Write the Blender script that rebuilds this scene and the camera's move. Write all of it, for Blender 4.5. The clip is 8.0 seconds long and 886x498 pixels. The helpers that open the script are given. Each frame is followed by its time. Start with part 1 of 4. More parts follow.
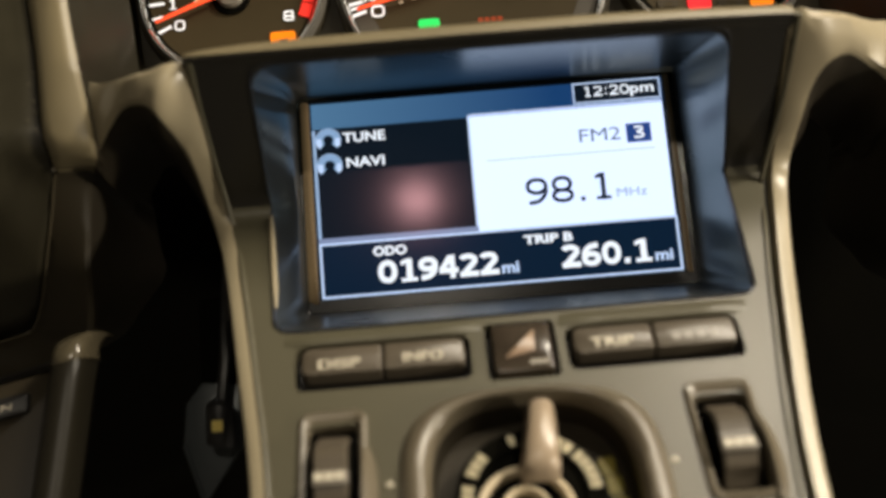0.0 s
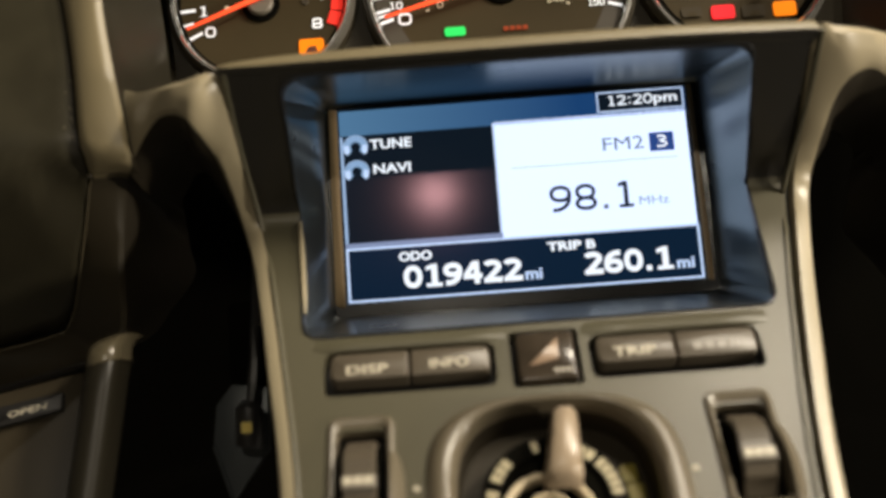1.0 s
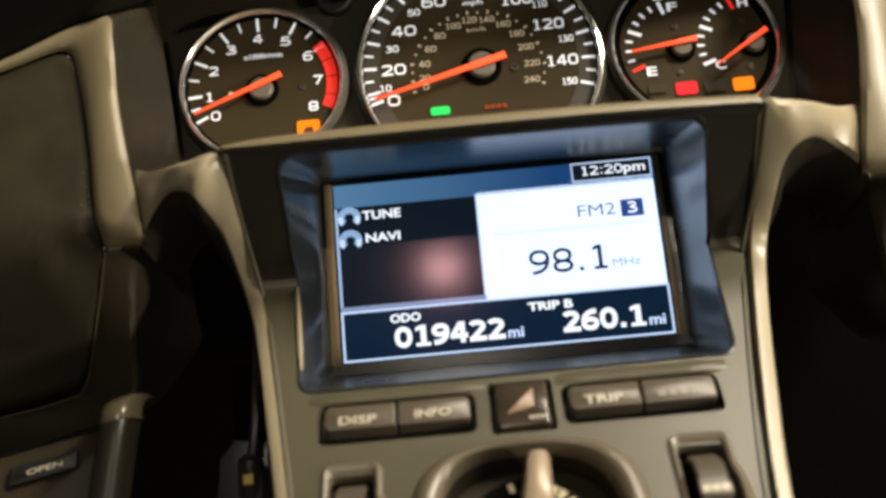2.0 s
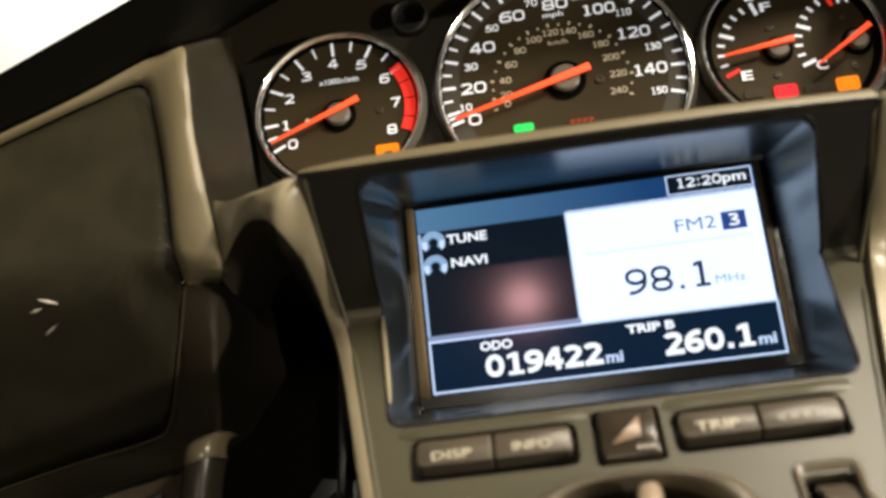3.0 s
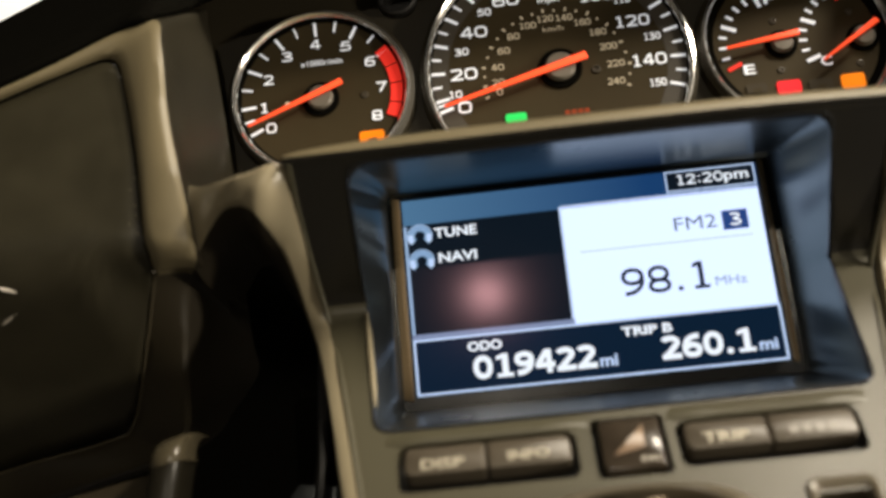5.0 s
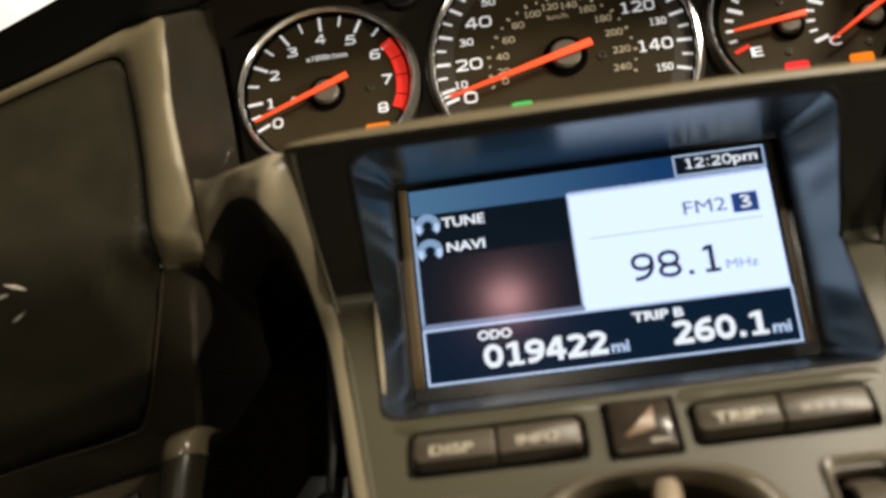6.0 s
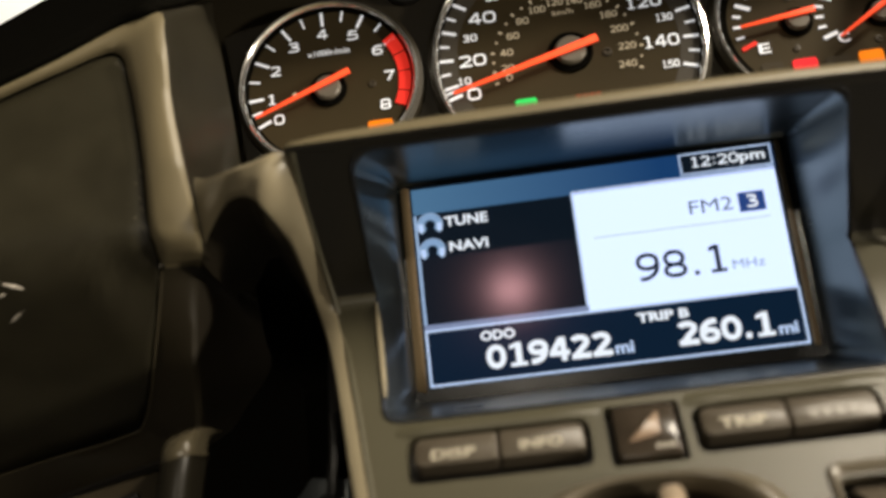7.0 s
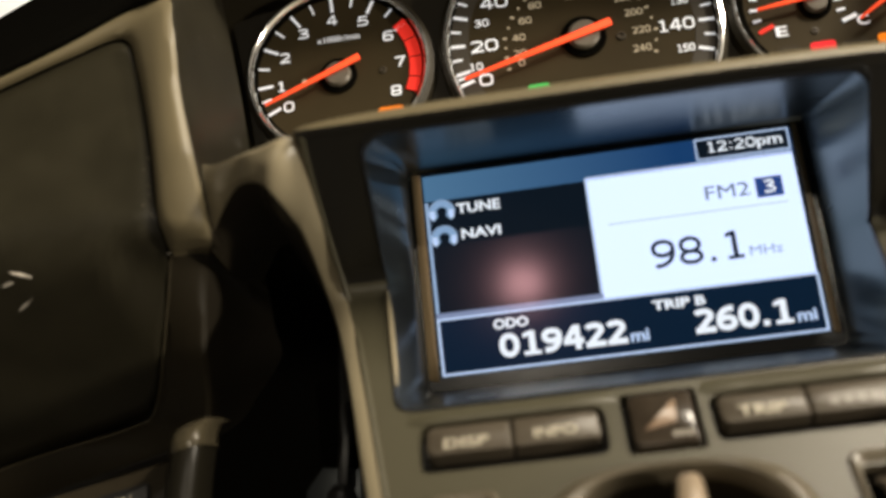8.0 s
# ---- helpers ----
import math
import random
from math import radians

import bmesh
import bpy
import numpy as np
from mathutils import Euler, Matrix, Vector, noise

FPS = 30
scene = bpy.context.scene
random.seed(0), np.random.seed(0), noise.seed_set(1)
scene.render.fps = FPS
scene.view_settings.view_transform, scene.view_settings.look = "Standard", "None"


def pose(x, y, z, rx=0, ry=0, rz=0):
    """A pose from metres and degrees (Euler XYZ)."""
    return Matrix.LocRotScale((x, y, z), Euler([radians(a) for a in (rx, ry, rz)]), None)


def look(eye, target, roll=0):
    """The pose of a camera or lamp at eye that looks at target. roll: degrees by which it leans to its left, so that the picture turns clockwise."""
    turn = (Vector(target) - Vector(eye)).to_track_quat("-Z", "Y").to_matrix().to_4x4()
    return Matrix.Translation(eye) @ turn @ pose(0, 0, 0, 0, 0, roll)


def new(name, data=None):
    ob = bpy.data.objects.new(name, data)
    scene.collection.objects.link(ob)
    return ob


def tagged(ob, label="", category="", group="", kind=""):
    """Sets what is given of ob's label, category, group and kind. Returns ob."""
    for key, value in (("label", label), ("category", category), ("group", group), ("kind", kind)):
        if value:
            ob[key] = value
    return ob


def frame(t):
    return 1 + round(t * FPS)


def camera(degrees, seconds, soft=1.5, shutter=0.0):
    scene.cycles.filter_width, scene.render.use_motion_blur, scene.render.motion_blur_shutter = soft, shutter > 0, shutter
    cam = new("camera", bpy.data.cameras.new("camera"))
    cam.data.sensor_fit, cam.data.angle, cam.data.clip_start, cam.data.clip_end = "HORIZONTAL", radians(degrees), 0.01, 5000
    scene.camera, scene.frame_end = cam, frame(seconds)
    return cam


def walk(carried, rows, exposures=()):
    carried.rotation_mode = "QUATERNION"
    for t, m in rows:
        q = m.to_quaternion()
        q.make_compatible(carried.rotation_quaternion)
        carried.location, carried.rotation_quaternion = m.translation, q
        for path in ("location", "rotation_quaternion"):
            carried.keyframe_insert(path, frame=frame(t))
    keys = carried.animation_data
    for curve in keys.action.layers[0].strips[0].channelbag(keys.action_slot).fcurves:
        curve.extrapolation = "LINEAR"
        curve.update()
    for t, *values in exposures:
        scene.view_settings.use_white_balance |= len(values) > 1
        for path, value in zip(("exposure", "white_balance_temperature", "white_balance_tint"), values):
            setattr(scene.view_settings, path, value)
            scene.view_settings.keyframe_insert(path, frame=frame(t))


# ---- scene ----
cam = camera(47.8, 8.0, soft=3.2)
cam.data.dof.use_dof, cam.data.dof.focus_distance, cam.data.dof.aperture_fstop = True, 0.50, 6.0
# Cockpit axes: x to the right, y into the dashboard, z up along the display; DASH leans it back on the motorcycle.
LEAN_BACK, DASH_HEIGHT = 30.0, 1.05
DASH = pose(0, 0, DASH_HEIGHT, -LEAN_BACK, 0, 0)
# t, x, y, z, yaw, pitch, lean to the right
PATH = [
    (0.0, -0.0276, -0.4244, -0.0523, -0.42, 9.35, 4.81),
    (0.3, -0.0293, -0.4236, -0.0537, -0.44, 9.62, 4.86),
    (0.5, -0.0345, -0.4237, -0.0558, -0.68, 9.96, 4.60),
    (0.7, -0.0331, -0.4243, -0.0500, -0.21, 9.38, 4.07),
    (1.0, -0.0307, -0.4330, -0.0471, 0.57, 8.94, 4.15),
    (1.2, -0.0273, -0.4417, -0.0500, -0.36, 9.86, 4.66),
    (2.3, -0.0189, -0.4668, -0.0607, 1.82, 14.35, 5.45),
    (2.5, -0.0238, -0.4593, -0.0631, 2.73, 14.95, 5.71),
    (2.7, -0.0250, -0.4514, -0.0589, 4.50, 15.06, 6.06),
    (3.0, -0.0254, -0.4422, -0.0583, 5.30, 15.68, 6.15),
    (3.2, -0.0190, -0.4440, -0.0569, 5.39, 15.58, 6.31),
    (3.5, -0.0220, -0.4405, -0.0611, 5.06, 15.45, 6.62),
    (3.7, -0.0259, -0.4383, -0.0564, 4.63, 14.94, 5.77),
    (4.0, -0.0319, -0.4298, -0.0556, 3.80, 14.45, 5.44),
    (4.2, -0.0373, -0.4266, -0.0508, 3.50, 13.85, 5.26),
    (4.5, -0.0394, -0.4225, -0.0466, 3.25, 13.38, 5.07),
    (4.7, -0.0403, -0.4217, -0.0473, 2.84, 14.27, 5.24),
    (5.8, -0.0353, -0.4171, -0.0578, 4.09, 15.60, 6.21),
    (6.0, -0.0348, -0.4162, -0.0577, 4.15, 15.60, 6.42),
    (6.2, -0.0338, -0.4168, -0.0549, 4.33, 14.96, 6.25),
    (6.5, -0.0358, -0.4148, -0.0516, 4.37, 14.82, 5.99),
    (6.7, -0.0330, -0.4140, -0.0506, 4.77, 14.77, 6.08),
    (7.0, -0.0343, -0.4125, -0.0528, 4.42, 15.06, 6.19),
    (7.2, -0.0337, -0.4107, -0.0514, 4.80, 14.89, 6.11),
    (7.5, -0.0353, -0.4091, -0.0544, 4.71, 15.04, 6.48),
    (7.7, -0.0339, -0.4076, -0.0544, 4.99, 14.98, 6.46),
    (8.0, -0.0352, -0.4061, -0.0543, 5.15, 14.84, 6.19),
]
walk(cam, [(t, DASH @ pose(x, y, z, 0, 0, yaw) @ pose(0, 0, 0, 90 + pitch, 0, 0) @ pose(0, 0, 0, 0, 0, -lean)) for t, x, y, z, yaw, pitch, lean in PATH],
     [(0.0, 0.14), (1.2, 0.20), (2.5, 0.33), (3.5, 0.28), (4.5, 0.14), (6.0, 0.01), (8.0, 0.04)])

# ---- world and lamps ----
world = bpy.data.worlds.new("world")
scene.world = world
world.use_nodes = True
world.node_tree.nodes["Background"].inputs[0].default_value = (0.03, 0.027, 0.022, 1)
world.node_tree.nodes["Background"].inputs[1].default_value = 0.3
WARM = (1.0, 0.885, 0.715)
CEILING = 2.7


def lamp(name, x, y, power, size, colour=WARM, shape="DISK"):
    data = bpy.data.lights.new(name, "AREA")
    data.shape, data.size, data.energy, data.color = shape, size, power, colour
    ob = new(name, data)
    ob.matrix_world = look((x, y, CEILING - 0.035), (x, y, 0))
    return ob


LAMPS = [(-0.069, -1.72, 9.5, 0.08), (0.66, 0.05, 17, 0.40), (1.50, -0.30, 78, 0.40), (-1.6, 3.3, 75, 0.4)]
for lx, ly, power, size in LAMPS:
    lamp("lamp_light", lx, ly, power, size, WARM if ly < 2 else (1.0, 0.95, 0.88))
# Unseen fill lamp, added at the right wall to brighten rails and overhang.
FILL_LAMP = (4.95, -2.2, 1.50, 0.40)
fill_light = lamp("fill_lamp_light", 0, 0, 190, FILL_LAMP[3])
fill_light.matrix_world = look((FILL_LAMP[0] - 0.06, FILL_LAMP[1], FILL_LAMP[2]), (0, FILL_LAMP[1], FILL_LAMP[2]))


# ---- materials ----
def material(name, colour, rough=0.5, metal=0.0, grain_scale=900.0, blotch=0.12, blotch_scale=14.0, bump=0.0,
             emit=None, strength=0.0, coat=0.0, spec=0.5, tint=None, ior=1.5):
    mat = bpy.data.materials.new(name)
    mat.use_nodes = True
    nodes, links = mat.node_tree.nodes, mat.node_tree.links
    bsdf = nodes["Principled BSDF"]
    bsdf.inputs["Roughness"].default_value = rough
    bsdf.inputs["Metallic"].default_value = metal
    bsdf.inputs["Specular IOR Level"].default_value = spec
    bsdf.inputs["Coat Weight"].default_value = coat
    bsdf.inputs["IOR"].default_value = ior
    if tint:
        bsdf.inputs["Specular Tint"].default_value = (*tint, 1)
    if emit:
        bsdf.inputs["Emission Color"].default_value = (*emit, 1)
        bsdf.inputs["Emission Strength"].default_value = strength
    bsdf.inputs["Base Color"].default_value = (*colour, 1)
    coords = nodes.new("ShaderNodeTexCoord")
    if blotch:
        big, mix = nodes.new("ShaderNodeTexNoise"), nodes.new("ShaderNodeMixRGB")
        big.inputs["Scale"].default_value, big.inputs["Detail"].default_value = blotch_scale, 6
        links.new(coords.outputs["Object"], big.inputs["Vector"])
        mix.inputs[1].default_value = (*[c * (1 - blotch) for c in colour], 1)
        mix.inputs[2].default_value = (*[min(1, c * (1 + blotch)) for c in colour], 1)
        links.new(big.outputs["Fac"], mix.inputs[0])
        links.new(mix.outputs[0], bsdf.inputs["Base Color"])
        ramp = nodes.new("ShaderNodeMapRange")
        ramp.inputs["To Min"].default_value, ramp.inputs["To Max"].default_value = max(0.02, rough - 0.07), min(1, rough + 0.07)
        links.new(big.outputs["Fac"], ramp.inputs["Value"])
        links.new(ramp.outputs[0], bsdf.inputs["Roughness"])
    if bump:
        fine, bumped = nodes.new("ShaderNodeTexNoise"), nodes.new("ShaderNodeBump")
        fine.inputs["Scale"].default_value, fine.inputs["Detail"].default_value = grain_scale, 3
        bumped.inputs["Strength"].default_value, bumped.inputs["Distance"].default_value = bump, 0.0004
        links.new(coords.outputs["Object"], fine.inputs["Vector"])
        links.new(fine.outputs["Fac"], bumped.inputs["Height"])
        links.new(bumped.outputs[0], bsdf.inputs["Normal"])
    return mat


def glow(name, colour, strength, end=None, across=(0, 1), rough=0.115, spec=0.05):
    """A lit part of the display; with end, its colour runs across the given stretch of x."""
    mat = material(name, (0.004, 0.004, 0.005), rough, emit=colour, strength=strength, blotch=0, spec=spec, tint=(1, 0.56, 0.72))
    if end:
        nodes, links = mat.node_tree.nodes, mat.node_tree.links
        coords, split, span, mix = (nodes.new("ShaderNode" + k) for k in ("TexCoord", "SeparateXYZ", "MapRange", "MixRGB"))
        span.inputs["From Min"].default_value, span.inputs["From Max"].default_value = across
        mix.inputs[1].default_value, mix.inputs[2].default_value = (*colour, 1), (*end, 1)
        links.new(coords.outputs["Object"], split.inputs[0])
        links.new(split.outputs["X"], span.inputs["Value"])
        links.new(span.outputs[0], mix.inputs[0])
        links.new(mix.outputs[0], nodes["Principled BSDF"].inputs["Emission Color"])
    return mat


OLIVE = material("olive_grey_plastic", (0.061, 0.0555, 0.034), 0.41, spec=0.44, bump=0.08, blotch=0.12)
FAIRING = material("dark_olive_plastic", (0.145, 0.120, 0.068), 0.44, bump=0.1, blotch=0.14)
# Side wall of the fairing frame: its shade is put into this dark base.
WALL_SHADE = material("shaded_side_plastic", (0.0165, 0.0145, 0.0095), 0.45, spec=0.16, bump=0.15, blotch=0.5, blotch_scale=35)
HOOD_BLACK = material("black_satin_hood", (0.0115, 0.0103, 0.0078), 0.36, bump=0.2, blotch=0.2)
# The rim's plastic again, with its shade put into a darker colour.
RIM_SHADE = material("shaded_rim_brown", (0.022, 0.0176, 0.0098), 0.46, spec=0.25, bump=0.1, blotch=0.3)
RAIL = material("satin_grey_trim", (0.255, 0.218, 0.142), 0.34, bump=0.1, blotch=0.08)
BLACK = material("black_plastic", (0.012, 0.0115, 0.011), 0.42, bump=0.3)
COWL = material("black_grained_vinyl", (0.0035, 0.0033, 0.0026), 0.9, bump=0.5, grain_scale=500, spec=0.0)
GLOSS = material("gloss_black_plastic", (0.02, 0.021, 0.023), 0.17, bump=0.05, blotch=0.2)
FUNNEL = material("gloss_black_funnel_plastic", (0.015, 0.015, 0.0145), 0.30, bump=0.03, tint=(0.62, 0.96, 0.92), blotch=0.05, blotch_scale=30, ior=1.64)
BROWN = material("brown_display_edge", (0.30, 0.215, 0.12), 0.35)
STREAK = material("bright_satin_streak", (0.8, 0.74, 0.64), 0.25, metal=0.3, blotch=0.1)
MESH_DARK = material("speaker_cover_fabric", (0.0235, 0.0205, 0.0115), 0.42, spec=0.35, bump=0.35, grain_scale=1500, blotch=0.45, blotch_scale=40)
DIAL = material("dial_face_brown_black", (0.041, 0.031, 0.0155), 0.6, spec=0.08, blotch=0.12, blotch_scale=60)
DIAL_BAND = material("dial_outer_band", (0.055, 0.048, 0.038), 0.55, spec=0.2, blotch=0.1)
PANEL = material("instrument_panel_dark_brown", (0.027, 0.0225, 0.014), 0.5, spec=0.25, bump=0.2)
CHROME = material("chrome", (0.95, 0.93, 0.88), 0.14, metal=0.95, blotch=0.12, blotch_scale=150, bump=0.05, grain_scale=220)
WHITE_INK = material("lit_white_ink", (0.75, 0.76, 0.78), 0.5, emit=(0.9, 0.93, 1.0), strength=0.42, blotch=0, spec=0.1)
TAN_INK = material("dim_tan_ink", (0.40, 0.34, 0.24), 0.5, emit=(0.6, 0.5, 0.34), strength=0.32, blotch=0, spec=0.1)
LEGEND = material("pale_button_legend", (0.42, 0.385, 0.30), 0.5, blotch=0.05)
FAINT = material("faint_button_legend", (0.30, 0.275, 0.23), 0.5, blotch=0.05)
NEEDLE = material("orange_needle", (0.85, 0.09, 0.03), 0.4, emit=(1.0, 0.075, 0.022), strength=0.75, blotch=0, spec=0.1)
RED_ZONE = material("red_zone_ink", (0.75, 0.04, 0.03), 0.5, emit=(1.0, 0.035, 0.02), strength=0.42, blotch=0, spec=0.1)
COLLAR = material("brown_grey_satin", (0.092, 0.077, 0.052), 0.36, bump=0.06, blotch=0.1)
HUB = material("needle_hub_grey", (0.13, 0.115, 0.092), 0.35, blotch=0.1, blotch_scale=80)
AMBER = material("amber_lamp", (0.35, 0.08, 0.005), 0.4, emit=(1.0, 0.235, 0.004), strength=0.85, blotch=0, spec=0.1)
RED = material("red_lamp", (0.35, 0.01, 0.012), 0.4, emit=(1.0, 0.022, 0.03), strength=0.85, blotch=0, spec=0.1)
GREEN = material("green_lamp", (0.02, 0.3, 0.08), 0.4, emit=(0.02, 0.75, 0.10), strength=0.7, blotch=0, spec=0.1)
UNLIT = material("unlit_lamp", (0.042, 0.033, 0.020), 0.5, blotch=0.1, spec=0.1)
PIN = material("dark_stop_pin", (0.055, 0.045, 0.031), 0.4, blotch=0.1, spec=0.3)
ICON = material("lamp_icon_dark", (0.10, 0.02, 0.01), 0.5, blotch=0)
DIM_RED = material("dim_red_text", (0.2, 0.04, 0.015), 0.5, emit=(1.0, 0.1, 0.02), strength=0.09, blotch=0, spec=0.1)
BUTTON = material("grey_button_plastic", (0.066, 0.054, 0.038), 0.38, bump=0.2, blotch=0.12, blotch_scale=60)
CAP_GLINT = material("facet_glint_tan", (0.19, 0.13, 0.085), 0.3, bump=0.25, grain_scale=260, blotch=0.6, blotch_scale=170, spec=0.4)
# Shade inside the hollows is put into this dark brown base.
HOLLOW = material("dull_brown_with_shade", (0.019, 0.0152, 0.0092), 0.55, spec=0.2, bump=0.2, blotch=0.3, blotch_scale=25)
CAP = material("smoked_gloss_cap", (0.034, 0.026, 0.018), 0.2, coat=0.3, bump=0.15, grain_scale=180, blotch=0.5, blotch_scale=140)
LEVER = material("pale_tan_lever", (0.25, 0.195, 0.135), 0.32, bump=0.1)
CREAM = material("cream_ring", (0.42, 0.35, 0.235), 0.45)
YELLOWISH = material("olive_yellow_marking", (0.20, 0.165, 0.018), 0.5)
DIM_LEGEND = material("olive_cream_legend", (0.30, 0.265, 0.165), 0.5, blotch=0.2, blotch_scale=200)
PILLAR = material("dark_pillar_plastic", (0.011, 0.0095, 0.006), 0.38, spec=0.3, bump=0.1, blotch=0.2)
LID = material("brown_black_lid_plastic", (0.030, 0.024, 0.0145), 0.42, spec=0.25, bump=0.12, blotch=0.25, blotch_scale=20)
SEAM_CAP = material("dark_olive_gloss_cap", (0.062, 0.052, 0.032), 0.22, bump=0.06, blotch=0.15)
STEEL = material("blue_grey_bracket", (0.045, 0.052, 0.055), 0.36, metal=0.3, bump=0.2)
YELLOW = material("yellow_tag", (0.62, 0.48, 0.10), 0.5)
WALL_PAINT = material("white_wall_paint", (0.80, 0.79, 0.76), 0.8, bump=0.2, grain_scale=120, blotch=0.03, blotch_scale=2)
DARK_PAINT = material("grey_wall_paint", (0.19, 0.18, 0.165), 0.8, bump=0.2, grain_scale=120, blotch=0.1, blotch_scale=2)
CONCRETE = material("dark_asphalt", (0.05, 0.049, 0.047), 0.7, bump=0.5, grain_scale=60, blotch=0.2, blotch_scale=3)
LAMP_GLOW = material("lamp_diffuser", (0.8, 0.75, 0.65), 0.5, emit=WARM, strength=12, blotch=0)
LAMP_RIM = material("lamp_rim_white", (0.7, 0.7, 0.68), 0.4)

S_WHITE = glow("display_white", (0.745, 0.90, 1.25), 1.06)
S_DARK = glow("display_dark", (0.0042, 0.0082, 0.0140), 1.0, rough=0.12, spec=0.052)
S_NAVY = glow("display_navy_bar", (0.003, 0.0125, 0.030), 1.0)
S_HEAD = glow("display_blue_header", (0.075, 0.175, 0.30), 1.0, (0.009, 0.045, 0.14), (-0.085, 0.03))
S_LINE = glow("display_pale_line", (0.52, 0.66, 0.92), 1.0)
S_BAND = glow("display_slate_band", (0.20, 0.25, 0.40), 1.0)
S_TEXT = glow("display_white_text", (0.86, 0.92, 1.0), 1.0)
S_INK = glow("display_black_text", (0.012, 0.017, 0.035), 1.0)
S_MID = glow("display_slate_text", (0.10, 0.13, 0.20), 1.0)
S_BLUE = glow("display_blue_box", (0.02, 0.055, 0.21), 1.0)
S_ICON = glow("display_icon_blue", (0.20, 0.33, 0.52), 1.0)
S_PALE = glow("display_icon_edge", (0.30, 0.43, 0.64), 1.0)
S_UNIT = glow("display_unit_grey", (0.22, 0.29, 0.40), 1.0)
S_RULE = glow("display_thin_rule", (0.52, 0.62, 0.74), 1.0)


# ---- mesh helpers ----
BASES = {}


def thing(name, label, category, group="", kind="", at=(0, 0, 0), frame_of=DASH):
    """An empty at its base; its parts are given in cockpit axes all the same."""
    ob = new(name)
    ob.empty_display_size = 0.02
    ob.matrix_world = frame_of @ Matrix.Translation(at)
    BASES[ob.name] = -Vector(at)
    return tagged(ob, label, category, group, kind)


def part(name, bm, mat, parent, label="", smooth=True, angle=35):
    bmesh.ops.recalc_face_normals(bm, faces=bm.faces)
    mesh = bpy.data.meshes.new(name)
    for f in bm.faces:
        f.smooth = smooth
    if smooth:
        for e in bm.edges:
            if len(e.link_faces) == 2 and e.calc_face_angle(0) > radians(angle):
                e.smooth = False
    bm.to_mesh(mesh)
    bm.free()
    mesh.materials.append(mat)
    ob = new(name, mesh)
    ob.parent = parent
    ob.location = BASES.get(parent.name, (0, 0, 0))
    return tagged(ob, label)


class Plane:
    """A tilted working plane: u to the right, v up along it, w out of it towards the rider."""

    def __init__(self, x, y, z, slope):
        n = math.hypot(1, slope)
        self.o = Vector((x, y, z))
        self.e1, self.e2, self.n = Vector((1, 0, 0)), Vector((0, slope / n, 1 / n)), Vector((0, -1 / n, slope / n))

    def __call__(self, u, v, w=0.0):
        return self.o + self.e1 * u + self.e2 * v + self.n * w


def rounded(points, radius, steps=5):
    """A closed outline with its corners rounded; radius may be one number or one for each corner."""
    out, n = [], len(points)
    for i, p in enumerate(points):
        r = radius[i] if isinstance(radius, (list, tuple)) else radius
        p, a, b = Vector(p), Vector(points[i - 1]), Vector(points[(i + 1) % n])
        if r <= 0:
            out.append(p)
            continue
        da, db = (a - p), (b - p)
        r = min(r, da.length * 0.48, db.length * 0.48)
        s, e = p + da.normalized() * r, p + db.normalized() * r
        for k in range(steps + 1):
            t = k / steps
            out.append((1 - t) ** 2 * s + 2 * t * (1 - t) * p + t * t * e)
    return out


def circle(x, y, r, n=48, start=0.0, sweep=360.0):
    count = n if sweep >= 360 else n + 1
    return [Vector((x + r * math.cos(radians(start + sweep * k / n)), y + r * math.sin(radians(start + sweep * k / n)))) for k in range(count)]


def box2(x0, y0, x1, y1):
    return [Vector((x0, y0)), Vector((x1, y0)), Vector((x1, y1)), Vector((x0, y1))]


def slab(plane, outline, low, high, holes=(), edge=0.0, bm=None):
    """A plate with the given outline on a working plane, from height low to high, its upper rim bevelled by edge."""
    bm = bm or bmesh.new()
    loops = [outline, *holes]
    if not holes:
        inset = edge
        rings = [[plane(p[0], p[1], low) for p in outline]]
        if edge:
            c = sum((Vector(p) for p in outline), Vector((0, 0))) / len(outline)
            ext = max((Vector(p) - c).length for p in outline)
            rings.append([plane(p[0], p[1], high - edge) for p in outline])
            shrink = [c + (Vector(p) - c) * (1 - inset * 0.4 / ext) for p in outline]
            rings.append([plane(p[0], p[1], high - edge * 0.35) for p in shrink])
            shrink = inset_loop(outline, inset)
            rings.append([plane(p[0], p[1], high) for p in shrink])
        else:
            rings.append([plane(p[0], p[1], high) for p in outline])
        rows = [[bm.verts.new(p) for p in ring] for ring in rings]
        for a, b in zip(rows, rows[1:]):
            for i in range(len(a)):
                j = (i + 1) % len(a)
                bm.faces.new((a[i], a[j], b[j], b[i]))
        bm.faces.new(rows[-1])
        bm.faces.new(list(reversed(rows[0])))
        return bm
    tops, edges = [], []
    for loop in loops:
        vs = [bm.verts.new(plane(p[0], p[1], high)) for p in loop]
        tops.append(vs)
        for i in range(len(vs)):
            edges.append(bm.edges.new((vs[i], vs[(i + 1) % len(vs)])))
    bmesh.ops.triangle_fill(bm, edges=edges, use_beauty=True, use_dissolve=False, normal=plane.n)
    for loop, vs in zip(loops, tops):
        down = [bm.verts.new(plane(p[0], p[1], low)) for p in loop]
        for i in range(len(vs)):
            j = (i + 1) % len(vs)
            bm.faces.new((vs[i], vs[j], down[j], down[i]))
    return bm


